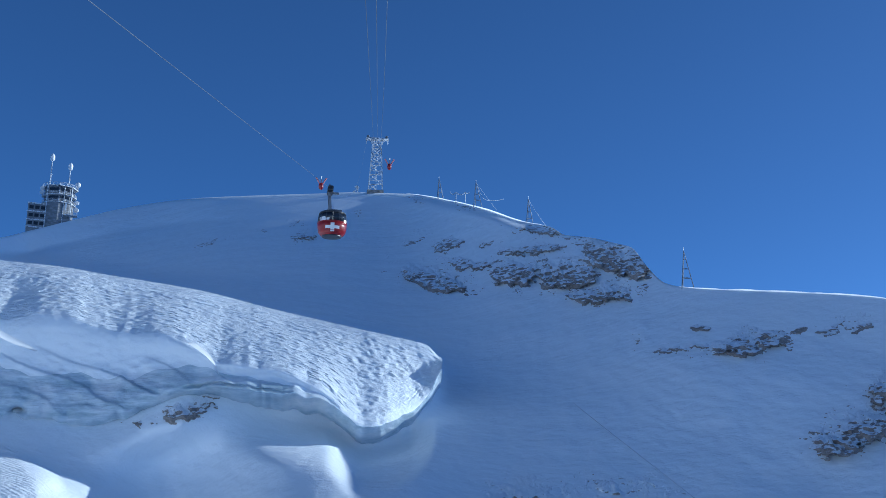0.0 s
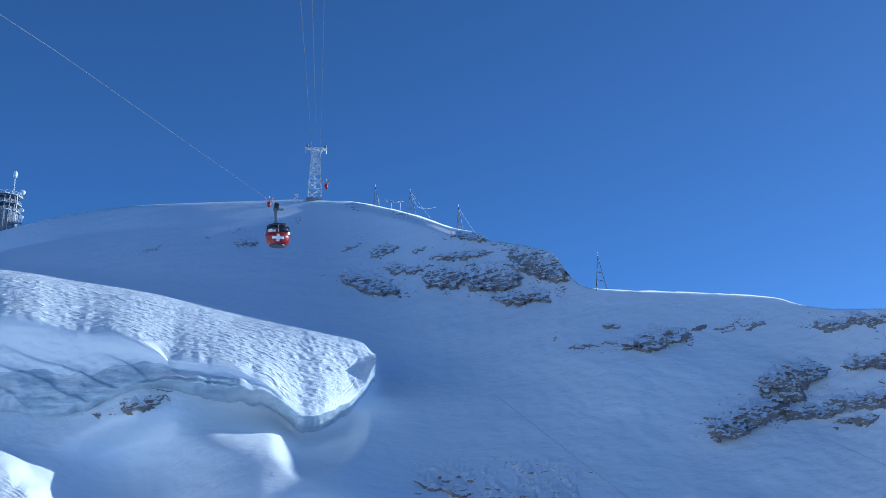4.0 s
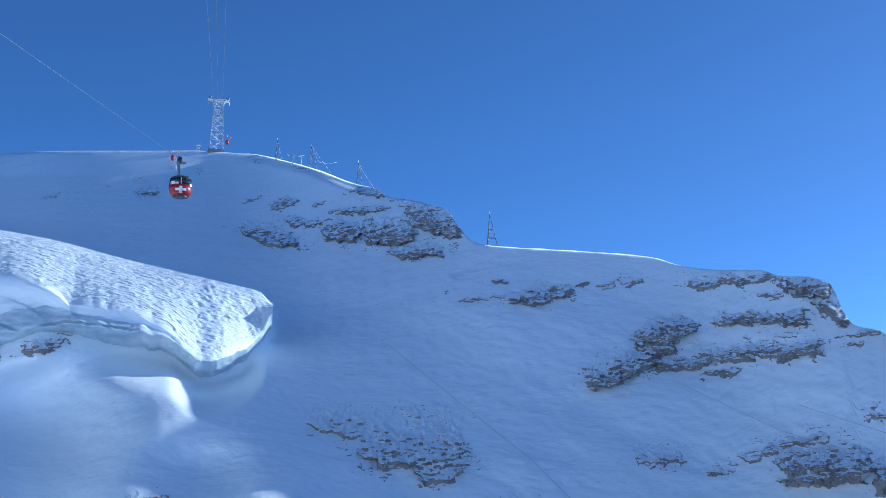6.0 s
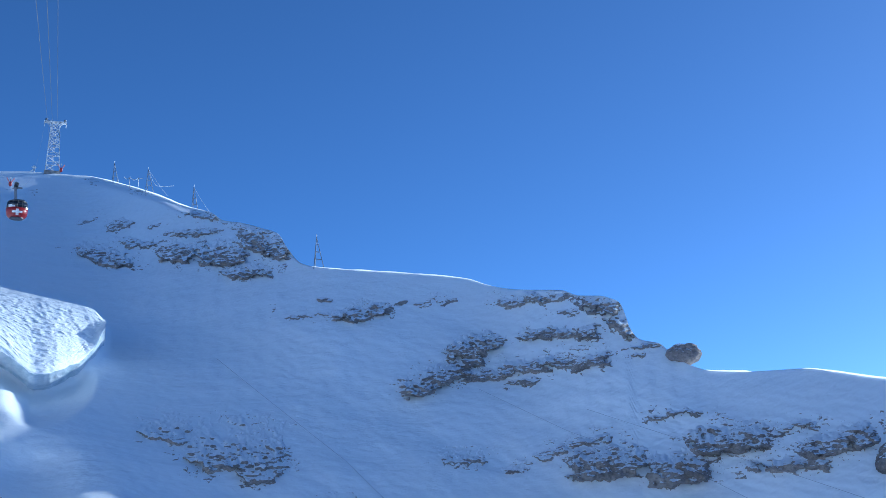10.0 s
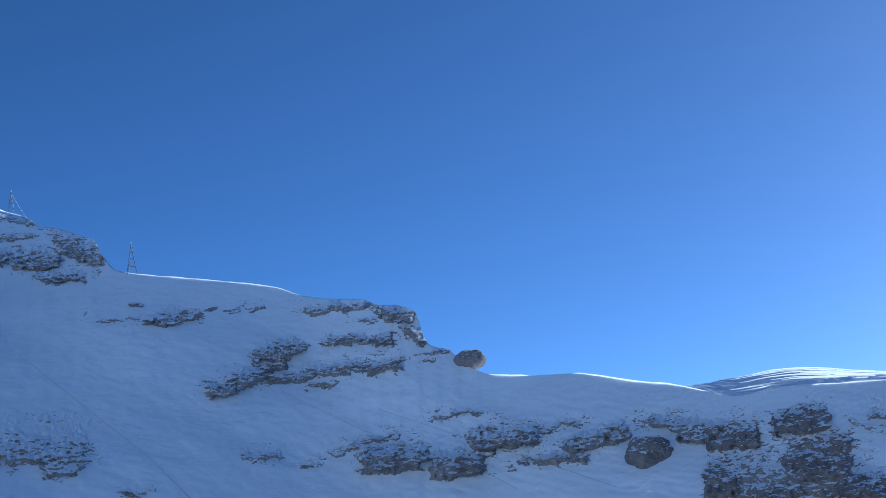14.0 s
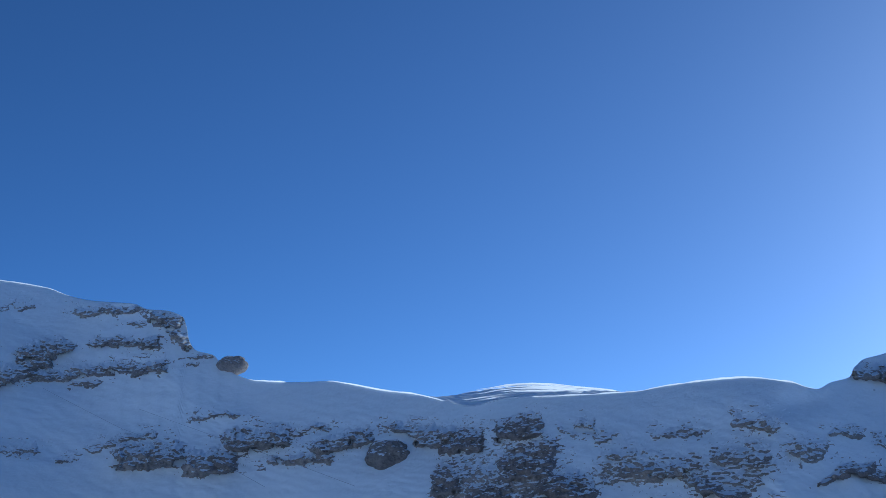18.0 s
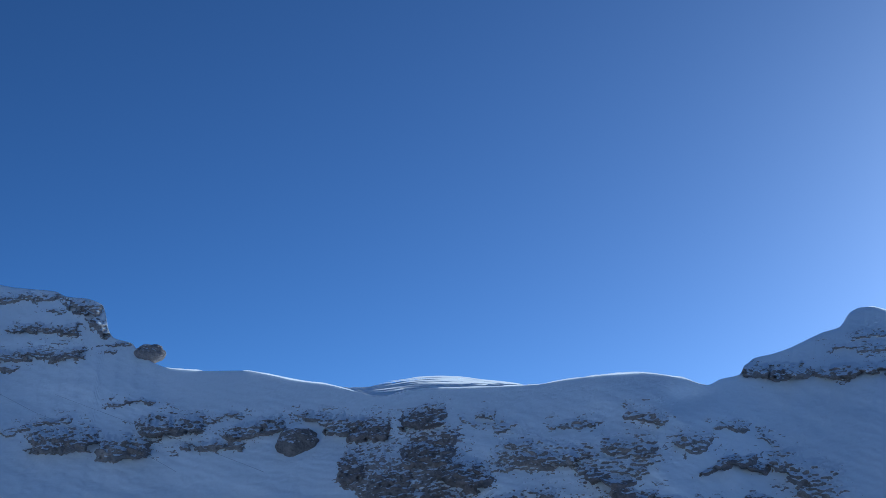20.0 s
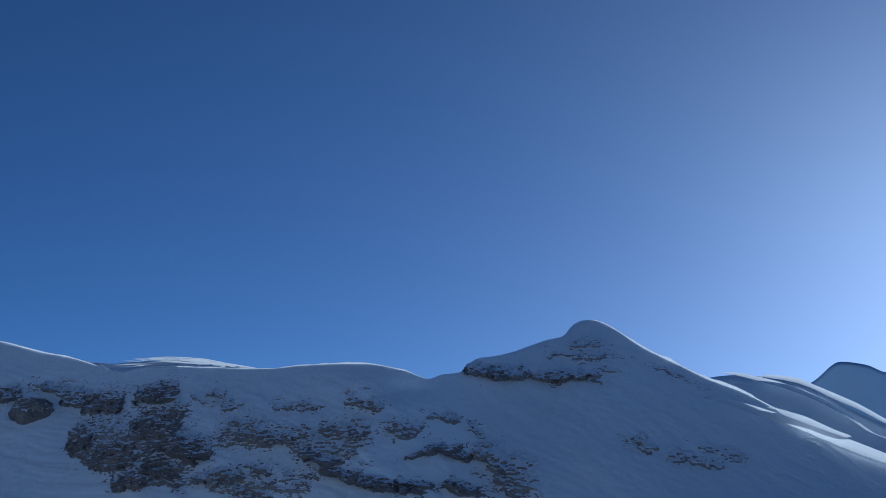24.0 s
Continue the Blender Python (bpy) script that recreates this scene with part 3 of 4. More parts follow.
    e = np.minimum(e, top - 0.02)
    face = face_reach(h, e)
    drifted = np.clip(np.maximum((0.8 - rim) * (0.4 + 0.6 * back), 0.25 + 0.75 * back), 0, 1)
    return spots(h, e, face - out), drifted, owner, out


ROCK_SEED = [10]


def islands(quads):
    """The faces sorted into connected pieces."""
    used, flat = np.unique(quads, return_inverse=True)
    flat = flat.reshape(-1, 4)
    mark = np.arange(len(used))
    while True:
        low = mark[flat].min(1)
        after = mark.copy()
        np.minimum.at(after, flat.ravel(), np.repeat(low, 4))
        after = after[after]
        if (after == mark).all():
            break
        mark = after
    own = mark[flat[:, 0]]
    return [quads[own == k] for k in np.unique(own)]


def rock_piece(name, quads, spot, drift, mat, root):
    used, flat = np.unique(quads, return_inverse=True)
    me = bpy.data.meshes.new(name)
    me.from_pydata(spot[used].tolist(), [], flat.reshape(-1, 4).tolist())
    me.materials.append(mat)
    me.polygons.foreach_set("use_smooth", np.ones(len(quads), bool))
    me.attributes.new("drifted", "FLOAT", "POINT").data.foreach_set("value", drift[used])
    ob = new(name, me)
    ob.parent = root
    return ob


def outcrop(label, patches, mat, bulk, bed):
    """One outcrop; each of its rock heads is a part."""
    ROCK_SEED[0] += 11
    grid, drifted, owner, out = rock_field(patches, ROCK_SEED[0], bulk, bed)
    home = np.array(place(patches[0][0], patches[0][1], float(face_reach(patches[0][0], patches[0][1]))))
    root = thing("rock_outcrop", Vector(home), label, "rock", "rock outcrops on the face")
    n, m = out.shape
    idx = np.arange(n * m).reshape(n, m)
    quads = np.stack([idx[:-1, :-1], idx[:-1, 1:], idx[1:, 1:], idx[1:, :-1]], -1).reshape(-1, 4)
    shown = out.ravel()[quads].max(1) > -0.35
    mine = owner[:-1, :-1].ravel()
    spot, drift = grid.reshape(-1, 3) - home, drifted.astype(np.float32).ravel()
    tiny = []
    for k in range(len(patches)):
        take = quads[shown & (mine == k)]
        if not len(take):
            continue
        for group in islands(take):
            if len(group) < 70:
                tiny.append(group)
            else:
                rock_piece("rock_head" if patches[k][3] > 0.25 else "rock_slab", group, spot, drift, mat, root)
    if tiny:
        tagged(rock_piece("rock_chips", np.concatenate(tiny), spot, drift, mat, root), kind="stuff")
    return root


outcrop("long ledged rock band dusted with snow below the crest", [
    (10.37, 13.51, 1.47, 0.54, 10), (13.84, 13.84, 1.05, 0.63, -3), (15.96, 13.85, 1.30, 0.71, -6), (17.98, 14.39, 1.46, 0.71, 19), (14.54, 14.76, 1.33, 0.29, -7), (11.08, 14.98, 0.71, 0.32, -15), (16.97, 12.96, 1.35, 0.40, -4), (12.75, 15.01, 0.37, 0.17, -15), (9.66, 15.01, 0.46, 0.12, -18), (11.90, 14.08, 1.08, 0.29, -0)], FAR_ROCK, 0.8, 2.2)
outcrop("low dark rock ledges on the wind-scoured crest", [
    (15.02, 15.61, 0.89, 0.26, 6), (11.92, 16.62, 0.34, 0.15, 2), (9.66, 16.97, 0.27, 0.12, 3)], FAR_ROCK, 0.9, 1.2)
outcrop("dark broken rock patch in the open snow slope", [
    (22.60, 11.09, 1.59, 0.45, -8), (20.11, 10.90, 1.16, 0.14, -2), (20.80, 11.61, 0.48, 0.17, -9), (25.69, 11.48, 0.50, 0.17, -13), (27.04, 11.61, 0.40, 0.14, -10), (24.54, 11.51, 0.36, 0.14, -7), (18.41, 11.19, 0.17, 0.11, -9)], FAR_ROCK, 0.8, 1.6)
outcrop("blunt brown rock cliff at the end of the ridge", [
    (34.31, 11.28, 1.04, 0.49, 8), (35.31, 10.21, 0.80, 0.46, 36), (34.68, 10.54, 0.49, 0.25, 19)], ROCK, 0.9, 1.8)
outcrop("speckled rock brow showing through thin ridge snow", [
    (30.99, 11.65, 1.85, 0.40, -4), (25.75, 11.47, 0.39, 0.15, -16), (27.08, 11.65, 0.19, 0.15, -19), (32.67, 10.90, 0.54, 0.21, -4)], RIMED_ROCK, 0.6, 1.0)
outcrop("slanting rock band with dark overhangs and snowy ledges", [
    (31.58, 10.01, 1.59, 0.37, -6), (28.07, 9.52, 1.52, 0.61, -9), (26.06, 7.97, 1.76, 0.64, -20), (33.53, 10.07, 0.56, 0.46, -8), (27.83, 8.87, 0.59, 0.49, -12)], ROCK, 0.9, 1.5)
outcrop("thin layered rock band streaked with snow", [
    (30.04, 8.38, 2.91, 0.43, -8), (30.18, 7.71, 0.93, 0.27, -12), (33.64, 8.65, 0.96, 0.43, -11), (34.02, 8.96, 0.85, 0.12, -1)], ROCK, 0.7, 1.1)
outcrop("flat dark ledge beside the lone boulder", [
    (36.26, 9.25, 0.86, 0.21, -5), (35.88, 8.79, 0.40, 0.18, -3)], ROCK, 0.9, 1.0)
outcrop("rimed rock knoll half covered by blown snow", [
    (13.48, 5.63, 1.36, 0.60, 2), (16.63, 4.86, 2.54, 1.19, -2), (17.78, 3.81, 1.26, 0.70, -4), (16.47, 6.02, 0.93, 0.33, 5)], RIMED_ROCK, 0.55, 1.3)
outcrop("nearly buried rock slab showing through snow", [
    (27.21, 4.22, 1.40, 0.38, 1), (29.84, 3.70, 0.40, 0.25, -2), (31.22, 4.24, 0.40, 0.22, -9)], RIMED_ROCK, 0.45, 0.9)
outcrop("rounded dark cliff heads with snow between them", [
    (33.95, 4.03, 1.99, 0.88, -1), (37.25, 3.61, 1.52, 0.94, -4), (39.65, 4.87, 2.01, 0.79, -2), (32.89, 4.81, 1.49, 0.30, -13), (29.67, 3.67, 0.35, 0.24, -4), (31.03, 4.21, 0.47, 0.21, -6)], ROCK, 1.0, 3.0)
outcrop("snow-plastered brown cliff band under the saddle", [
    (42.10, 3.71, 1.73, 0.48, -4), (44.38, 4.64, 1.84, 0.61, -10), (37.58, 6.03, 1.49, 0.24, -1), (42.48, 5.22, 1.21, 0.27, -5)], ROCK, 0.9, 2.4)
outcrop("dark overhanging rock above a snow gully", [
    (48.30, 5.14, 1.34, 0.51, 6), (49.56, 4.68, 1.29, 0.66, 6)], ROCK, 1.0, 2.6)
outcrop("rugged dark rock buttress plastered with rime", [
    (51.09, 4.34, 1.54, 0.86, -1), (50.57, 2.30, 0.88, 1.10, 6), (53.15, 1.34, 1.72, 1.45, -1), (54.50, 4.93, 1.55, 0.86, -6), (55.26, 3.12, 1.62, 1.44, -1), (57.54, 1.58, 1.75, 1.03, 15), (54.92, -0.62, 1.28, 0.83, -7), (56.65, 0.20, 1.48, 0.90, 9)], BARE_ROCK, 0.75, 2.0)
outcrop("rimed rock brow beneath the snow cornice", [
    (58.39, 4.90, 0.76, 0.58, 10), (57.35, 4.51, 0.65, 0.27, 21), (59.38, 4.20, 0.90, 0.41, 8), (60.44, 3.19, 0.79, 0.48, 5)], RIMED_ROCK, 0.6, 1.5)
outcrop("broken rock wall mottled with wind-blown snow", [
    (62.46, 2.42, 2.47, 0.88, 1), (63.39, 4.14, 1.23, 0.40, 3), (67.06, 4.42, 1.20, 0.47, 16), (60.08, -0.35, 1.92, 0.82, -12), (62.50, 0.16, 0.79, 0.58, 14), (64.81, -0.20, 0.73, 0.27, 9), (62.45, -1.27, 1.17, 0.62, 12), (66.70, 2.80, 1.58, 0.74, 9)], ROCK, 0.6, 1.8)
outcrop("thin rime-covered rock veil on the steep wall", [
    (61.00, 2.76, 2.06, 1.36, 0), (65.94, 2.07, 2.55, 1.21, 3), (62.37, -0.68, 3.23, 0.75, -2)], RIMED_ROCK, 0.28, 1.2)
outcrop("rime-covered rock face of the buttress", [
    (53.48, 2.64, 3.41, 2.58, 1), (56.01, 0.01, 2.13, 1.38, -1)], ROCK, 0.3, 1.6)
outcrop("long dark overhang running down the rock wall", [
    (65.69, 0.93, 1.51, 0.61, 21), (67.29, 0.02, 1.31, 0.54, 10), (70.05, -0.48, 1.77, 0.56, 4), (73.22, -0.25, 1.06, 0.52, 16)], BARE_ROCK, 1.6, 4.0)
outcrop("arched dark rock overhang in the snowy wall", [
    (70.96, 1.46, 0.79, 0.33, -47), (72.26, 1.76, 1.03, 0.33, 16), (71.64, 1.86, 0.87, 0.39, -11)], BARE_ROCK, 2.2, 4.0)
outcrop("rimed rock rib at the end of the wall", [
    (71.26, 3.86, 0.69, 0.49, 10), (72.92, 3.19, 1.11, 0.29, 35), (75.58, 1.54, 0.77, 0.71, 19), (76.27, 0.23, 0.78, 0.42, 31), (75.08, 1.06, 2.38, 1.10, 39), (67.86, 4.27, 0.74, 0.67, 35), (69.76, 3.07, 0.86, 0.66, 13)], RIMED_ROCK, 0.6, 1.4)
outcrop("dark rock band with snowy top below the peak", [
    (71.83, 6.81, 0.61, 0.55, -5), (73.16, 6.82, 0.91, 0.61, -2), (76.02, 6.64, 2.17, 0.45, 5)], ROCK, 1.5, 2.6)
outcrop("greenish rimed rock just under the pointed summit", [
    (76.52, 7.88, 1.87, 0.38, 4), (76.65, 8.48, 0.97, 0.38, 6), (78.33, 6.98, 0.51, 0.28, 15)], RIMED_ROCK, 0.6, 1.3)
outcrop("hazy rock patches low on the peak flank", [
    (81.41, 6.69, 1.21, 0.22, 23), (80.10, 2.96, 0.48, 0.19, 36), (81.42, 2.71, 0.87, 0.53, 36), (83.77, 1.93, 1.44, 0.56, 9), (84.66, 2.45, 1.33, 0.43, 18)], RIMED_ROCK, 0.5, 1.4)
outcrop("grey rock patch at the foot of the ice", [
    (1.21, 8.47, 1.11, 0.39, -10), (-0.64, 7.88, 0.19, 0.18, -27), (-1.15, 7.77, 0.18, 0.09, -14)], RIMED_ROCK, 0.6, 1.0)
outcrop("small rocks alone on the shaded slope", [
    (21.18, 2.40, 0.66, 0.31, -7), (5.98, 2.65, 0.82, 0.20, -4), (6.07, 2.09, 0.41, 0.13, 3)], ROCK, 0.6, 0.9)
outcrop("low rocks along the snowy knoll", [
    (15.77, 1.72, 0.75, 0.38, -4), (14.84, 1.45, 0.38, 0.15, -7)], ROCK, 0.8, 0.9)
outcrop("small rocks on the rounded snow dome", [
    (4.90, 15.12, 0.44, 0.31, -2), (4.29, 15.57, 0.25, 0.13, -8), (5.91, 16.22, 0.13, 0.08, -7), (6.94, 16.19, 0.19, 0.11, -10), (0.70, 14.55, 0.63, 0.13, -13), (4.82, 15.49, 0.29, 0.11, -12), (2.98, 15.19, 0.16, 0.08, -3)], FAR_ROCK, 0.8, 1.2)


BLOCK = rock_material("capped_limestone", (0.105, 0.095, 0.09), (0.33, 0.29, 0.26), 0.66)


def boulder(label, at, size, seed, mat):
    bm = bmesh.new()
    bmesh.ops.create_icosphere(bm, subdivisions=5, radius=1.0)
    for v in bm.verts:
        d = v.co.normalized()
        k = 1 + 0.22 * noise.noise(d * 1.3 + Vector((seed, 0, 0))) + 0.10 * noise.noise(d * 3.5 + Vector((0, seed, 0))) + 0.05 * noise.noise(d * 9)
        k = min(k, 1.10)
        v.co = Vector((d.x * size[0], d.y * size[1], d.z * size[2])) * k
    root = part("boulder", bm, mat, None)
    root.matrix_world = Matrix.Translation(at)
    return tagged(root, label, "boulder")


boulder("lone rounded brown boulder perched on the crest", place(37.95, 8.72, 305), (4.5, 4.0, 2.75), 2.0, BARE_ROCK)
boulder("rounded dark rock block with a snow cap below the cliffs", place(47.0, 3.5, float(face_reach(47.0, 3.5)) + 1.0), (6.2, 5.5, 4.4), 5.0, BLOCK)

# ---------------------------------------------------------------- lattice tower and masts on the crest
RIMED, nt, bsdf = material("rimed_steel", 0.6)
steel = ramp(nt, noise_node(nt, mapped(nt), 1.6, 4.0), ((0.42, (0.20, 0.22, 0.25)), (0.52, (0.78, 0.81, 0.85))))
nt.links.new(steel, bsdf.inputs["Base Color"])
STEEL, nt, bsdf = material("galvanised_steel", 0.5, 0.6, (0.24, 0.26, 0.29))
nt.links.new(ramp(nt, noise_node(nt, mapped(nt), 2.0), ((0.3, (0.13, 0.14, 0.16)), (0.7, (0.28, 0.30, 0.33)))), bsdf.inputs["Base Color"])
ROPE, nt, bsdf = material("steel_rope", 0.45, 0.5, (0.22, 0.23, 0.25))
PALE_ROPE, nt, bsdf = material("frosted_rope", 0.6, 0.0, (0.17, 0.19, 0.22))
CONCRETE, nt, bsdf = material("weathered_concrete", 0.9)
nt.links.new(ramp(nt, noise_node(nt, mapped(nt), 0.8, 6.0), ((0.3, (0.16, 0.15, 0.14)), (0.7, (0.34, 0.32, 0.30)))), bsdf.inputs["Base Color"])
RED, nt, bsdf = material("red_paint", 0.35, 0.0, (0.36, 0.012, 0.016))
nt.links.new(ramp(nt, noise_node(nt, mapped(nt), 3.0), ((0.3, (0.22, 0.010, 0.014)), (0.7, (0.31, 0.016, 0.020)))), bsdf.inputs["Base Color"])
WHITE, nt, bsdf = material("white_paint", 0.4)
nt.links.new(ramp(nt, noise_node(nt, mapped(nt), 2.5), ((0.3, (0.72, 0.73, 0.74)), (0.7, (0.84, 0.84, 0.84)))), bsdf.inputs["Base Color"])
DARK, nt, bsdf = material("dark_paint", 0.4)
nt.links.new(ramp(nt, noise_node(nt, mapped(nt), 2.0), ((0.3, (0.02, 0.022, 0.028)), (0.7, (0.05, 0.052, 0.06)))), bsdf.inputs["Base Color"])
PANE, nt, bsdf = material("tinted_glass", 0.05, 0.0, (0.02, 0.025, 0.035))
# emission that imitates the sun's glint on the cabin window
GLINT, nt, bsdf = material("glowing_glint", 0.1)
bsdf.inputs["Emission Color"].default_value, bsdf.inputs["Emission Strength"].default_value = (1.0, 0.93, 0.85, 1), 6.0


def on_crest(heading, back=3.0):
    far = float(crest_line(heading)) + back
    p = place(heading, float(crest_rise(heading)), float(crest_line(heading)))
    a = radians(heading)
    return Vector((p.x + back * math.sin(a), p.y + back * math.cos(a), p.z - 0.12 * back - 0.2))


def lattice_tower(at, turn, height):
    root = thing("ropeway_tower", Matrix.Translation(at) @ Matrix.Rotation(radians(turn), 4, "Z"),
                 "tall rimed steel lattice ropeway tower standing on the crest", "tower")
    base, top = 3.3, 1.9
    corner = lambda s, k: Vector(((base + (top - base) * s) * (1, -1, -1, 1)[k], (base + (top - base) * s) * (1, 1, -1, -1)[k], 1.6 + (height - 1.6) * s))
    part("footing", add_box(bmesh.new(), (7.6, 7.6, 2.6), (0, 0, 0.5), None, 0.15), CONCRETE, root, "dark concrete footing")
    for k in range(4):
        part("leg", add_beam(bmesh.new(), corner(0, k), corner(1, k), 0.55), RIMED, root)
    levels = (0, 0.19, 0.37, 0.54, 0.70, 0.85, 1.0)
    for s, t in zip(levels, levels[1:]):
        for k in range(4):
            j = (k + 1) % 4
            part("brace", add_beam(bmesh.new(), corner(s, k), corner(t, j), 0.34), RIMED, root)
            part("girt", add_beam(bmesh.new(), corner(t, k), corner(t, j), 0.4), RIMED, root)
            if t > 0.6:
                part("brace", add_beam(bmesh.new(), corner(s, j), corner(t, k), 0.28), RIMED, root)
    head = part("crossarm", add_box(bmesh.new(), (10.6, 3.2, 0.5), (0, 0, height + 0.1), None, 0.05), RIMED, root, "rimed cross arm")
    for x in (-5.0, -2.5, 2.5, 5.0):
        part("post", add_beam(bmesh.new(), (x, 0, height - 2.4), (x, 0, height + 0.1), 0.3), RIMED, head)
        part("strut", add_beam(bmesh.new(), (x * 0.4, -1, height - 2.2), (x, -1.2, height), 0.25), RIMED, head)
    for x in (-4.3, 4.3):
        part("saddle", add_box(bmesh.new(), (1.0, 5.0, 0.9), (x, 0, height + 0.7), None, 0.2), STEEL, head)
        bm = bmesh.new()
        for y in (-1.5, 1.5):
            add_beam(bm, (x + 0.6, y, height + 0.2), (x + 0.6, y, height + 1.4), 0.12)
        add_beam(bm, (x + 0.6, -1.5, height + 1.4), (x + 0.6, 1.5, height + 1.4), 0.12)
        part("railing", bm, RIMED, head)
    bm = bmesh.new()
    for x in (-0.3, 0.3):
        add_beam(bm, (x, -2.75, 1.8), (x, -1.95, height - 0.3), 0.1)
    part("ladder", bm, STEEL, root)
    return root


TOWER = on_crest(7.85, 3)
TOWER_HEIGHT = 27.5
lattice_tower(TOWER, -8, TOWER_HEIGHT)


def frame_mast(at, turn, height, spread, label, lean=0.0):
    """A slim steel mast on three legs with rungs between them."""
    root = thing("frame_mast", Matrix.Translation(at) @ Matrix.Rotation(radians(turn), 4, "Z"), label, "mast", "masts along the ridge")
    top = Vector((lean, 0, height))
    feet = [Vector((-spread * 0.25, 0, -0.6)), Vector((spread * 0.75, -0.5, -0.9)), Vector((spread * 0.2, spread * 0.6, -0.6))]
    for f in feet:
        part("leg", add_beam(bmesh.new(), f, top, 0.26, 6, 0.2), MAST, root)
    for s in (0.32, 0.55, 0.78):
        for p, q in ((0, 1), (1, 2), (2, 0)):
            part("rung", add_beam(bmesh.new(), feet[p].lerp(top, s), feet[q].lerp(top, s), 0.15), MAST, root)
    part("tip", add_beam(bmesh.new(), top - Vector((0, 0, 0.3)), top + Vector((0, 0, 0.9)), 0.2), RIMED, root, "rimed mast tip")
    return root


MAST, nt, bsdf = material("dark_rimed_mast", 0.55, 0.3)
nt.links.new(ramp(nt, noise_node(nt, mapped(nt), 0.9, 3.0), ((0.4, (0.10, 0.11, 0.13)), (0.62, (0.34, 0.36, 0.40)))), bsdf.inputs["Base Color"])
mast_b = on_crest(10.7, -2)
mast_c = on_crest(12.3, -1)
mast_e = on_crest(14.5, 2)
mast_d = on_crest(20.45, -0.5)
frame_mast(mast_b, 10, 8.2, 2.4, "slim steel mast frosted white on the crest")
frame_mast(mast_c, 5, 9.3, 3.4, "steel mast with rimed stay wires on the crest")
frame_mast(mast_e, 5, 9.3, 2.6, "dark steel mast with a stay to the rocks")
frame_mast(mast_d, 8, 9.3, 3.4, "dark steel frame mast above the snow saddle")
side = lambda heading: Vector((math.cos(radians(heading)), -math.sin(radians(heading)), 0))


def hang(p, q, sag, n=14):
    return [p.lerp(q, k / n) - Vector((0, 0, sag * 4 * (k / n) * (1 - k / n))) for k in range(n + 1)]


def stay(p, q, sag, label, width=0.16):
    cable("stay_wire", hang(p, q, sag), width, RIMED, label, category="stay wire")


top_c = mast_c + Vector((0, 0, 9.3))
stay(top_c, mast_c + side(12) * 3.2 + Vector((0, 0, 2.6)), 0.5, "rimed stay wire bowed down from the mast")
stay(mast_c + side(12) * 3.2 + Vector((0, 0, 2.6)), mast_c + side(12) * 10.5 + Vector((0, 0, 3.0)), 0.5, "frosted loose cable beside the mast")
stay(top_c, mast_c + side(12) * 8 - Vector((0, 0, 1.5)), 0.2, "thin stay wire down to the snow", 0.1)
stay(mast_e + Vector((0, 0, 9.3)), mast_e + side(15) * 8 + Vector((0, 0, -2.5)), 0.8, "thin stay wire down to the rock ledge", 0.1)
stay(mast_b + Vector((0, 0, 8.2)), mast_b + side(11) * 2.2 - Vector((0, 0, 0.4)), 0.1, "rimed stay wire beside the slim mast", 0.13)


def rimed_rail(at, heading):
    root = thing("rimed_fence", at, "low frosted cable frame with hanging loops beside the mast", "fence")
    s = side(heading)
    for x in (-2.2, 1.4):
        part("post", add_beam(bmesh.new(), s * x - Vector((0, 0, 0.5)), s * x + Vector((0, 0, 4.2)), 0.22), MAST, root)
    for p, q, g in ((-4.6, -2.2, 0.9), (-2.2, 1.4, 1.1), (1.4, 3.0, 0.4)):
        cable("loop", hang(s * p + Vector((0, 0, 4.2)), s * q + Vector((0, 0, 4.2)), g, 8), 0.3, RIMED, "", root)


rimed_rail(on_crest(11.7, -1), 12)


def snow_gun(at, heading):
    root = thing("snow_lance", at, "small frosted snow lance half buried beside the tower", "snow lance")
    s = side(heading)
    part("pole", add_beam(bmesh.new(), s * -1.5 - Vector((0, 0, 0.3)), s * 1.2 + Vector((0, 0, 2.2)), 0.7, 8, 0.5), RIMED, root)
    part("stand", add_beam(bmesh.new(), s * 0.3 - Vector((0, 0, 0.4)), s * 0.6 + Vector((0, 0, 1.5)), 0.6, 8), RIMED, root)
    part("nozzle", add_spin(bmesh.new(), ((0.3, 1.7), (0.9, 1.9), (1.0, 2.4), (0.5, 2.9)), 10), RIMED, root)


snow_gun(on_crest(7.0, -1), 7)

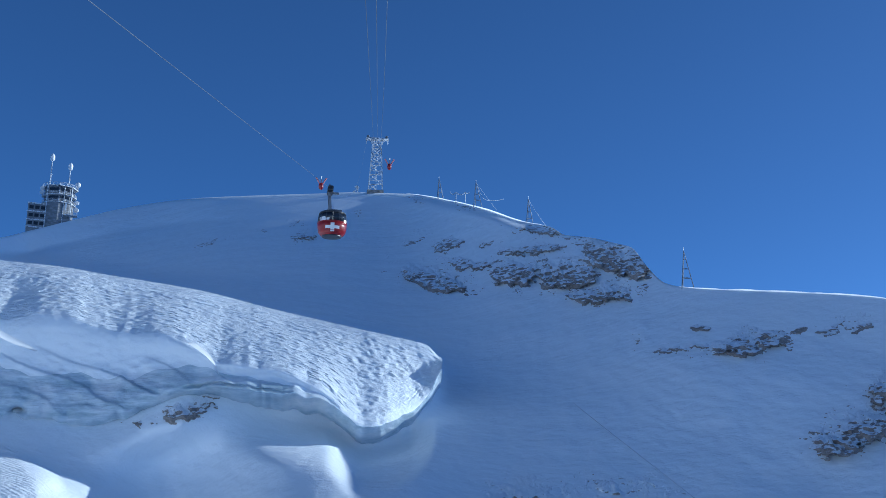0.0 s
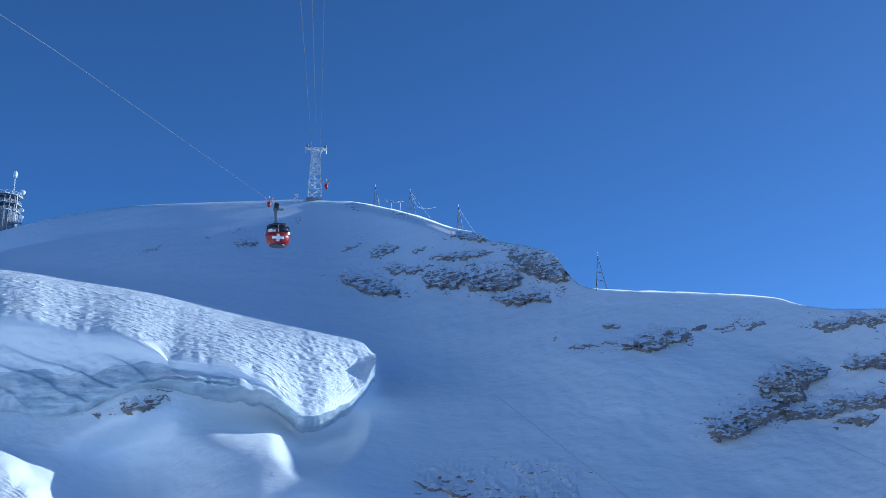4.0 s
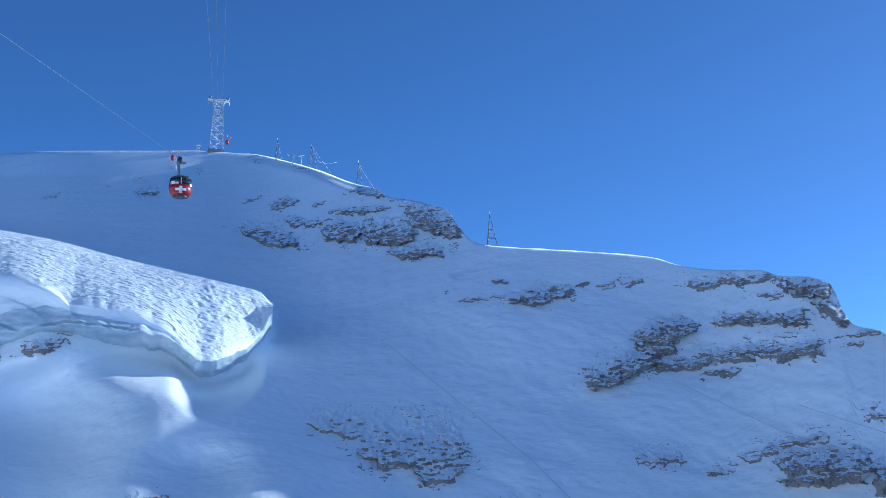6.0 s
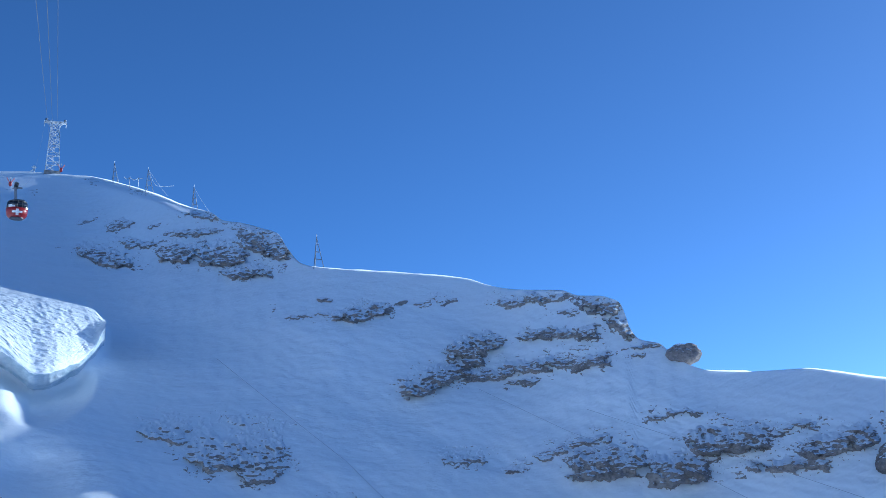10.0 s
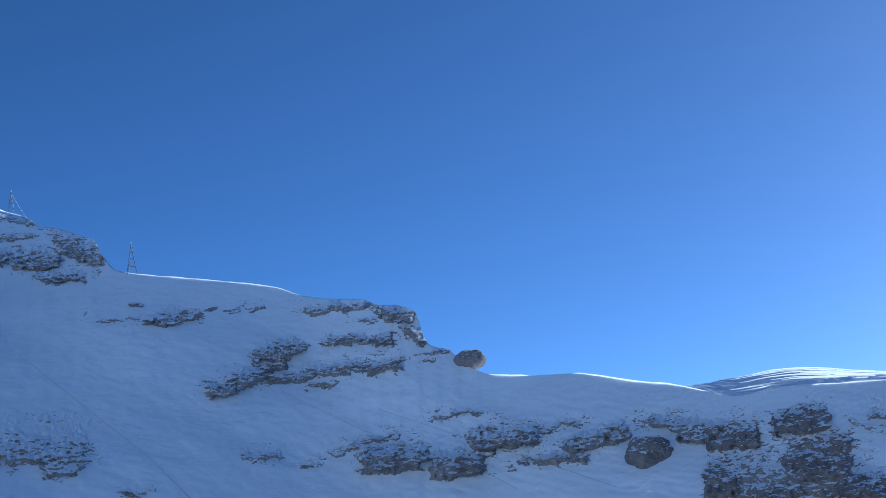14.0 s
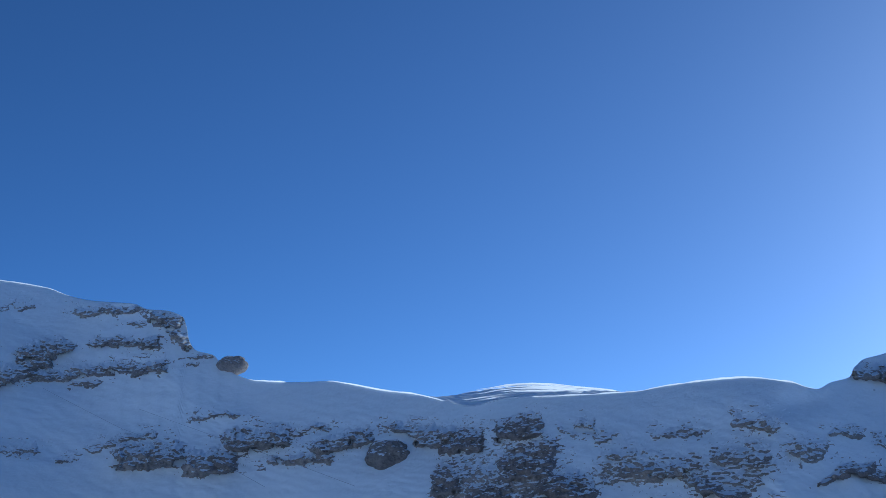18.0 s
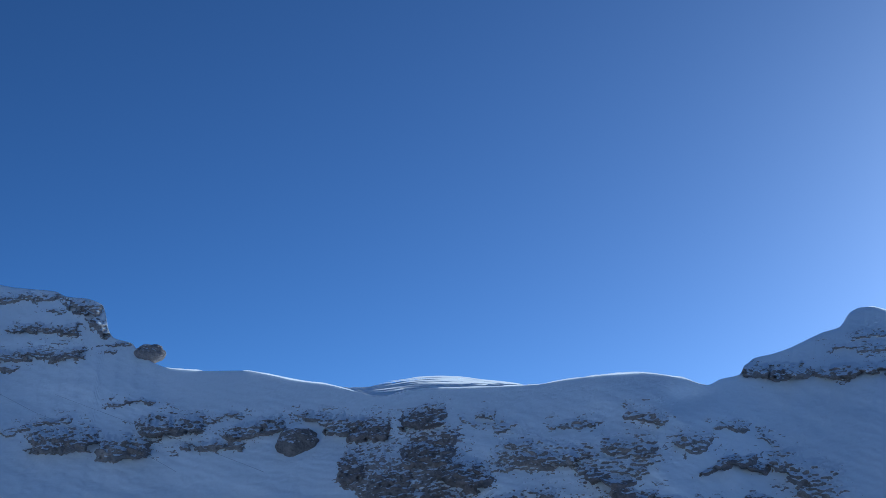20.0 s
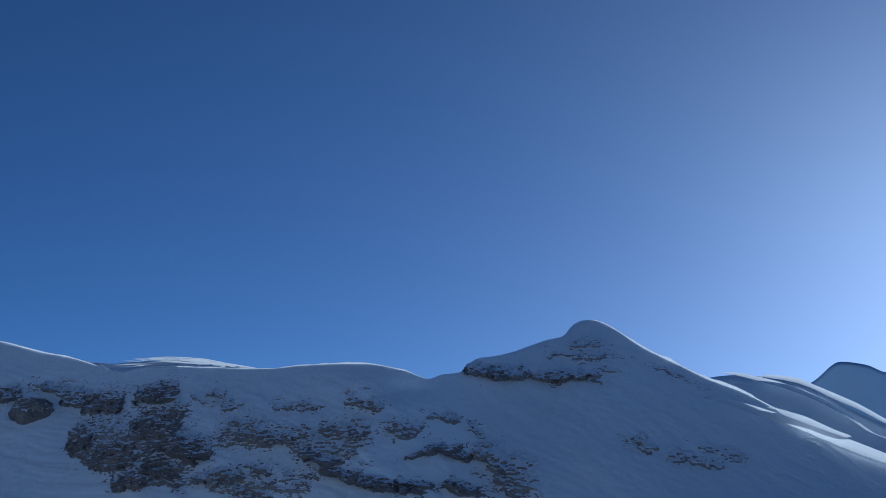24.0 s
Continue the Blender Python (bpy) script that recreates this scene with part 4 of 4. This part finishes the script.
# ---------------------------------------------------------------- radio station on the left skyline
def radio_station(at, turn):
    root = thing("radio_station", Matrix.Translation(at) @ Matrix.Rotation(radians(turn), 4, "Z"),
                 "round concrete radio station with frosted galleries and white radomes", "radio station")
    eight = lambda r, z0, z1: add_spin(bmesh.new(), ((r, z0), (r, z1)), 8)
    part("core", eight(7.2, -12, 17.5), DARKWALL, root, "grey concrete core")
    side_block = part("annex", add_box(bmesh.new(), (8.6, 9, 24), (-9.6, 0.5, -3.6), None, 0.1), DARKWALL, root, "lower dark annex")
    for z in (-3.6, 0.2, 4.4, 8.4):
        part("ledge", add_box(bmesh.new(), (9.2, 9.8, 0.6), (-9.7, 0.5, z), None, 0.05), RIMED, side_block)
    for z in (-1.6, 2.4, 6.4):
        for x in (-12.3, -9.6, -6.9):
            part("window", add_box(bmesh.new(), (2.0, 0.15, 1.7), (x, -4.05, z)), PANE, side_block)
    balcony = part("balcony", add_box(bmesh.new(), (6.0, 4.0, 0.5), (6.4, -5.2, 3.4), None, 0.05), RIMED, root, "frosted side balcony")
    bm = bmesh.new()
    for x in (3.6, 5.0, 6.4, 7.8, 9.2):
        add_beam(bm, (x, -7.1, 3.4), (x, -7.1, 4.8), 0.16)
    for lift in (4.1, 4.8):
        add_beam(bm, (3.6, -7.1, lift), (9.2, -7.1, lift), 0.2)
    part("railing", bm, RIMED, balcony)
    for x in (-5.6, 2.4, 6.0):
        part("pier", add_beam(bmesh.new(), (x, -6.6, -10), (x, -6.6, 17.8), 0.5), RIMED, root, "pale frosted wall pier")
    for z, r in ((9.7, 8.3), (13.6, 8.5), (18.0, 8.8)):
        deck = part("gallery", eight(r, z - 0.3, z + 0.1), RIMED, root, "frosted gallery deck")
        bm = bmesh.new()
        for k in range(16):
            a = 2 * math.pi * k / 16
            p = Vector((r * 0.96 * math.cos(a), r * 0.96 * math.sin(a), z))
            b = 2 * math.pi * (k + 1) / 16
            q = Vector((r * 0.96 * math.cos(b), r * 0.96 * math.sin(b), z))
            add_beam(bm, p, p + Vector((0, 0, 1.3)), 0.16)
            for lift in (0.7, 1.3):
                add_beam(bm, p + Vector((0, 0, lift)), q + Vector((0, 0, lift)), 0.2)
        part("railing", bm, RIMED, deck)
    for k in range(8):
        a = 2 * math.pi * (k + 0.5) / 8
        part("window", add_box(bmesh.new(), (0.2, 4.6, 1.7), (6.72 * math.cos(a), 6.72 * math.sin(a), 11.9), Matrix.Rotation(a, 3, "Z")), PANE, root)
        if k not in (4,):
            part("window", add_box(bmesh.new(), (0.2, 4.6, 1.9), (6.72 * math.cos(a), 6.72 * math.sin(a), 16.0), Matrix.Rotation(a, 3, "Z")), PANE, root)
    part("panel_antenna", add_box(bmesh.new(), (0.9, 0.5, 3.6), (3.6, -6.7, 7.4), None, 0.08), WHITE, root, "white panel antenna")
    for x, z, h in ((-5.2, 18, 14.6), (3.8, 18, 10.8)):
        mast = part("antenna_mast", add_beam(bmesh.new(), (x, 0, z), (x, 0, z + h), 0.7, 8, 0.45), RIMED, root)
        bm = add_spin(bmesh.new(), ((0.3, z + h - 0.4), (1.05, z + h + 0.3), (1.15, z + h + 2.0), (0.85, z + h + 3.0), (0.2, z + h + 3.7)), 14)
        bmesh.ops.translate(bm, vec=(x, 0, 0), verts=bm.verts)
        part("radome", bm, WHITE, mast, "white capsule radome", True)
        for k in (0.3, 0.5, 0.7):
            part("bracket", add_box(bmesh.new(), (1.1, 0.5, 0.4), (x + 0.2, 0, z + h * k)), RIMED, mast)
    bm = bmesh.new()
    bmesh.ops.create_uvsphere(bm, u_segments=18, v_segments=12, radius=1.35, matrix=Matrix.Translation((8.3, 0, 21.2)))
    part("radome", bm, WHITE, root, "round white radome", True)
    part("radome_stand", add_beam(bmesh.new(), (8.0, 0, 18), (8.3, 0, 20.2), 0.8, 8), STEEL, root)
    part("rod", add_beam(bmesh.new(), (1.2, 0, 18), (1.2, 0, 20.6), 0.25), RIMED, root)
    for x, z in ((-8.3, 15.0), (-8.3, 17.2), (8.6, 11.2), (8.7, 7.5)):
        bm = bmesh.new()
        bmesh.ops.create_cone(bm, cap_ends=True, segments=18, radius1=1.2, radius2=0.9, depth=0.9, matrix=Matrix.Translation((x, -2.5, z)) @ Matrix.Rotation(radians(80), 4, "X"))
        part("dish_antenna", bm, WHITE, root, "white drum dish antenna")


DARKWALL, nt, bsdf = material("dark_frosted_wall", 0.85)
nt.links.new(ramp(nt, noise_node(nt, mapped(nt, (1, 1, 2.5)), 0.5, 5.0, 0.65), ((0.36, (0.15, 0.16, 0.17)), (0.55, (0.25, 0.26, 0.28)), (0.72, (0.42, 0.44, 0.47)))), bsdf.inputs["Base Color"])
radio_station(on_crest(-6.1, 12) + Vector((0, 0, 5.0)), 6)


def lift_shelter(at, heading):
    root = thing("lift_shelter", at, "small frosted lift shelter on the far skyline", "shelter")
    s = side(heading)
    bm = bmesh.new()
    for k in range(9):
        a = math.pi * (0.05 + 0.6 * k / 8)
        b = math.pi * (0.05 + 0.6 * (k + 1) / 8)
        add_beam(bm, s * (3.4 * math.cos(a)) + Vector((0, 0, 2.2 * math.sin(a))), s * (3.4 * math.cos(b)) + Vector((0, 0, 2.2 * math.sin(b))), 0.7)
    part("roof", bm, RIMED, root, "white curved roof")
    for x in (-1.6, 0.6, 2.4):
        part("post", add_beam(bmesh.new(), s * x - Vector((0, 0, 1)), s * x + Vector((0, 0, 1.5)), 0.4), STEEL, root)


lift_shelter(place(-9.6, 13.75, 362), -9)

# ---------------------------------------------------------------- ropes and the rotating cabin
RUN = GLIDE.normalized()


def rope_height(y):
    """Height of the near track ropes: slack over the valley, steeper towards the tower."""
    return 12.0 + 0.245 * y + 0.000225 * max(y + 40, 0) ** 2


def near_rope(offset):
    pts = []
    for k in range(61):
        y = -330 + k * (TOWER.y + 330) / 60
        s = (y + 330) / (TOWER.y + 330)
        x = -0.6 + 0.146 * y + offset * (0.55 + 0.0 * s) + (TOWER.x - 2.0 + 0.6 - 0.146 * TOWER.y) * max(0, y / TOWER.y) ** 2
        pts.append(Vector((x, y, rope_height(y))))
    lift = TOWER.z + TOWER_HEIGHT + 1.0 - pts[-1].z
    return [p + Vector((0, 0, lift * max(0, p.y / TOWER.y) ** 2)) for p in pts]


for offset in (-1.0, 0.0, 1.0):
    cable("track_rope", near_rope(offset), 0.028, ROPE, "grey steel track rope running up to the lattice tower", category="rope")

CAR = Vector((11.6, 114.8, 32.6))
HANGER = CAR + Vector((-0.45, 0, 3.75))
NEAR = Vector((-4.42, 34.06, 16.26))
CARRY = HANGER + Vector((0, 0, 0.18))
back_way = NEAR - CARRY
head_way = TOWER + Vector((-5, 0, TOWER_HEIGHT + 0.5)) - CARRY
far_rope = [CARRY + back_way * s - Vector((0, 0, 14 * max(0, s - 1.2) ** 2)) for s in np.linspace(4.2, 0, 40)]
far_rope += [CARRY + head_way * s - Vector((0, 0, 40 * s * (1 - s))) for s in np.linspace(0.03, 1, 40)]
cable("track_rope", far_rope, 0.024, PALE_ROPE, "pale steel track rope carrying the red cabin", category="rope")


def rotating_cabin(at, turn):
    root = thing("cable_car", Matrix.Translation(at) @ Matrix.Rotation(radians(turn), 4, "Z"),
                 "round red and black cable car with a white cross", "cable car")
    body = part("lower_body", add_spin(bmesh.new(), ((0.95, -1.32), (1.18, -1.24), (1.40, -0.95), (1.50, -0.45), (1.52, -0.02)), 40), RED, root, "red lower body", True)
    part("floor", add_spin(bmesh.new(), ((0.7, -1.42), (1.0, -1.40), (1.0, -1.30)), 40), DARK, root)
    part("belt", add_spin(bmesh.new(), ((1.53, -0.04), (1.545, 0.0), (1.53, 0.06)), 40), RED, root, "red belt line")
    glass = part("window_band", add_spin(bmesh.new(), ((1.50, 0.06), (1.46, 0.62), (1.38, 0.98)), 40), PANE, root, "dark tinted window band", True)
    for k in range(14):
        a = 2 * math.pi * (k + 0.5) / 14
        part("mullion", add_beam(bmesh.new(), (1.52 * math.cos(a), 1.52 * math.sin(a), 0.06), (1.40 * math.cos(a), 1.40 * math.sin(a), 0.98), 0.06), DARK, glass)
    part("roof", add_spin(bmesh.new(), ((1.40, 0.98), (1.34, 1.14), (1.05, 1.28), (0.5, 1.36)), 40), DARK, root, "black rounded roof", True)
    part("roof_rack", add_box(bmesh.new(), (1.3, 0.9, 0.16), (0.3, 0, 1.42), None, 0.04), STEEL, root)

    def on_side(points, radius):
        bm = bmesh.new()
        n = 6
        for x0, x1, z0, z1 in points:
            grid = []
            for i in range(n + 1):
                x = x0 + (x1 - x0) * i / n
                row = []
                for z in np.linspace(z0, z1, 5):
                    rr = float(np.interp(z, [-1.32, -1.24, -0.95, -0.45, 0.0, 0.1, 1.0], [0.95, 1.18, 1.40, 1.50, 1.52, 1.50, 1.38])) + radius
                    row.append(bm.verts.new((x, -math.sqrt(max(rr * rr - x * x, 0.01)), z)))
                grid.append(row)
            for p, q in zip(grid, grid[1:]):
                for k in range(4):
                    bm.faces.new((p[k], q[k], q[k + 1], p[k + 1]))
        return bm
    part("cross", on_side(((-0.20, 0.20, -1.10, -0.22), (-0.72, -0.20, -0.80, -0.50), (0.20, 0.72, -0.80, -0.50)), 0.02), WHITE, body, "white cross")
    part("flash", on_side(((-1.25, -0.35, 0.06, 0.32), (-1.25, -0.75, 0.32, 0.48)), 0.02), WHITE, body, "white swoosh on the window band")
    # no lamp: a glowing box added where the window mirrors the sun
    part("glint_box", add_box(bmesh.new(), (0.24, 0.2, 0.24), (1.28, -0.86, 0.08), None, 0.05), GLINT, root, "small glowing box for the sun glint on the window")
    arm = part("hanger", add_box(bmesh.new(), (0.34, 0.3, 2.2), (-0.36, 0, 2.45), Matrix.Rotation(radians(-5), 3, "Y"), 0.06), STEEL, root, "grey steel hanger arm")
    part("foot", add_box(bmesh.new(), (0.9, 0.5, 0.28), (-0.1, 0, 1.45), Matrix.Rotation(radians(25), 3, "Y"), 0.05), STEEL, arm)
    truck = part("carriage", add_box(bmesh.new(), (0.6, 2.8, 0.34), (-0.35, 0, 3.62), None, 0.08), DARK, root, "rope carriage")
    for k in range(6):
        bm = bmesh.new()
        bmesh.ops.create_cone(bm, cap_ends=True, segments=16, radius1=0.17, radius2=0.17, depth=0.14, matrix=Matrix.Translation((-0.45, -1.15 + 0.46 * k, 3.78)) @ Matrix.Rotation(radians(90), 4, "Y"))
        part("wheel", bm, STEEL, truck)
    part("bracket", add_box(bmesh.new(), (0.9, 0.3, 0.2), (0.1, 0, 3.35), None, 0.04), STEEL, truck)
    return root


rotating_cabin(CAR, -4)


def rope_marker(at, label):
    """A red marker with two rimed prongs that rides on the rope."""
    root = thing("rope_marker", at, label, "rope marker", "red markers on the ropes")
    bm = bmesh.new()
    bmesh.ops.create_uvsphere(bm, u_segments=14, v_segments=10, radius=0.34, matrix=Matrix.Translation((0, 0, -0.5)) @ Matrix.Diagonal((0.7, 0.7, 1.1, 1)))
    part("bulb", bm, RED, root, "red drop-shaped body", True)
    for x in (-1, 1):
        part("prong", add_beam(bmesh.new(), (0.12 * x, 0, -0.3), (0.5 * x, 0, 0.36), 0.1, 6, 0.16), PRONG, root)
    part("clamp", add_beam(bmesh.new(), (0, 0, -0.3), (0, 0, 0.5), 0.07), STEEL, root)


PRONG, nt, bsdf = material("faded_red_plastic", 0.5, 0.0, (0.62, 0.22, 0.22))
rope_marker(CARRY + back_way.normalized() * 9.0, "small red rope marker above the snow dome")
rope_marker(Vector((18.0, 118.9, 41.3)), "small red rope marker near the lattice tower")

# ---------------------------------------------------------------- thin cables lying along the face
def ground_cable(line, label):
    pts = []
    for k in range(61):
        h = line[0][0] + (line[-1][0] - line[0][0]) * k / 60
        e = float(np.interp(h, [p[0] for p in line], [p[1] for p in line]))
        pts.append(place(h, e, float(face_reach(h, e)) - 1.6))
    cable("hill_cable", pts, 0.10, HILLCABLE, label, category="cable")


HILLCABLE, nt, bsdf = material("grey_frosted_cable", 0.6, 0.0, (0.42, 0.45, 0.50))
ground_cable([(15.74, 8.83), (18.94, 6.34), (21.76, 4.15), (24.88, 1.10)], "thin frosted cable strung down the open snow face")
ground_cable([(28.22, 7.35), (32.39, 5.29), (38.65, 2.98), (40.29, 2.08)], "thin frosted cable below the slanting rocks")
ground_cable([(33.26, 6.31), (36.81, 5.05), (42.62, 3.00), (45.31, 1.97)], "second thin cable running beside the cliff")
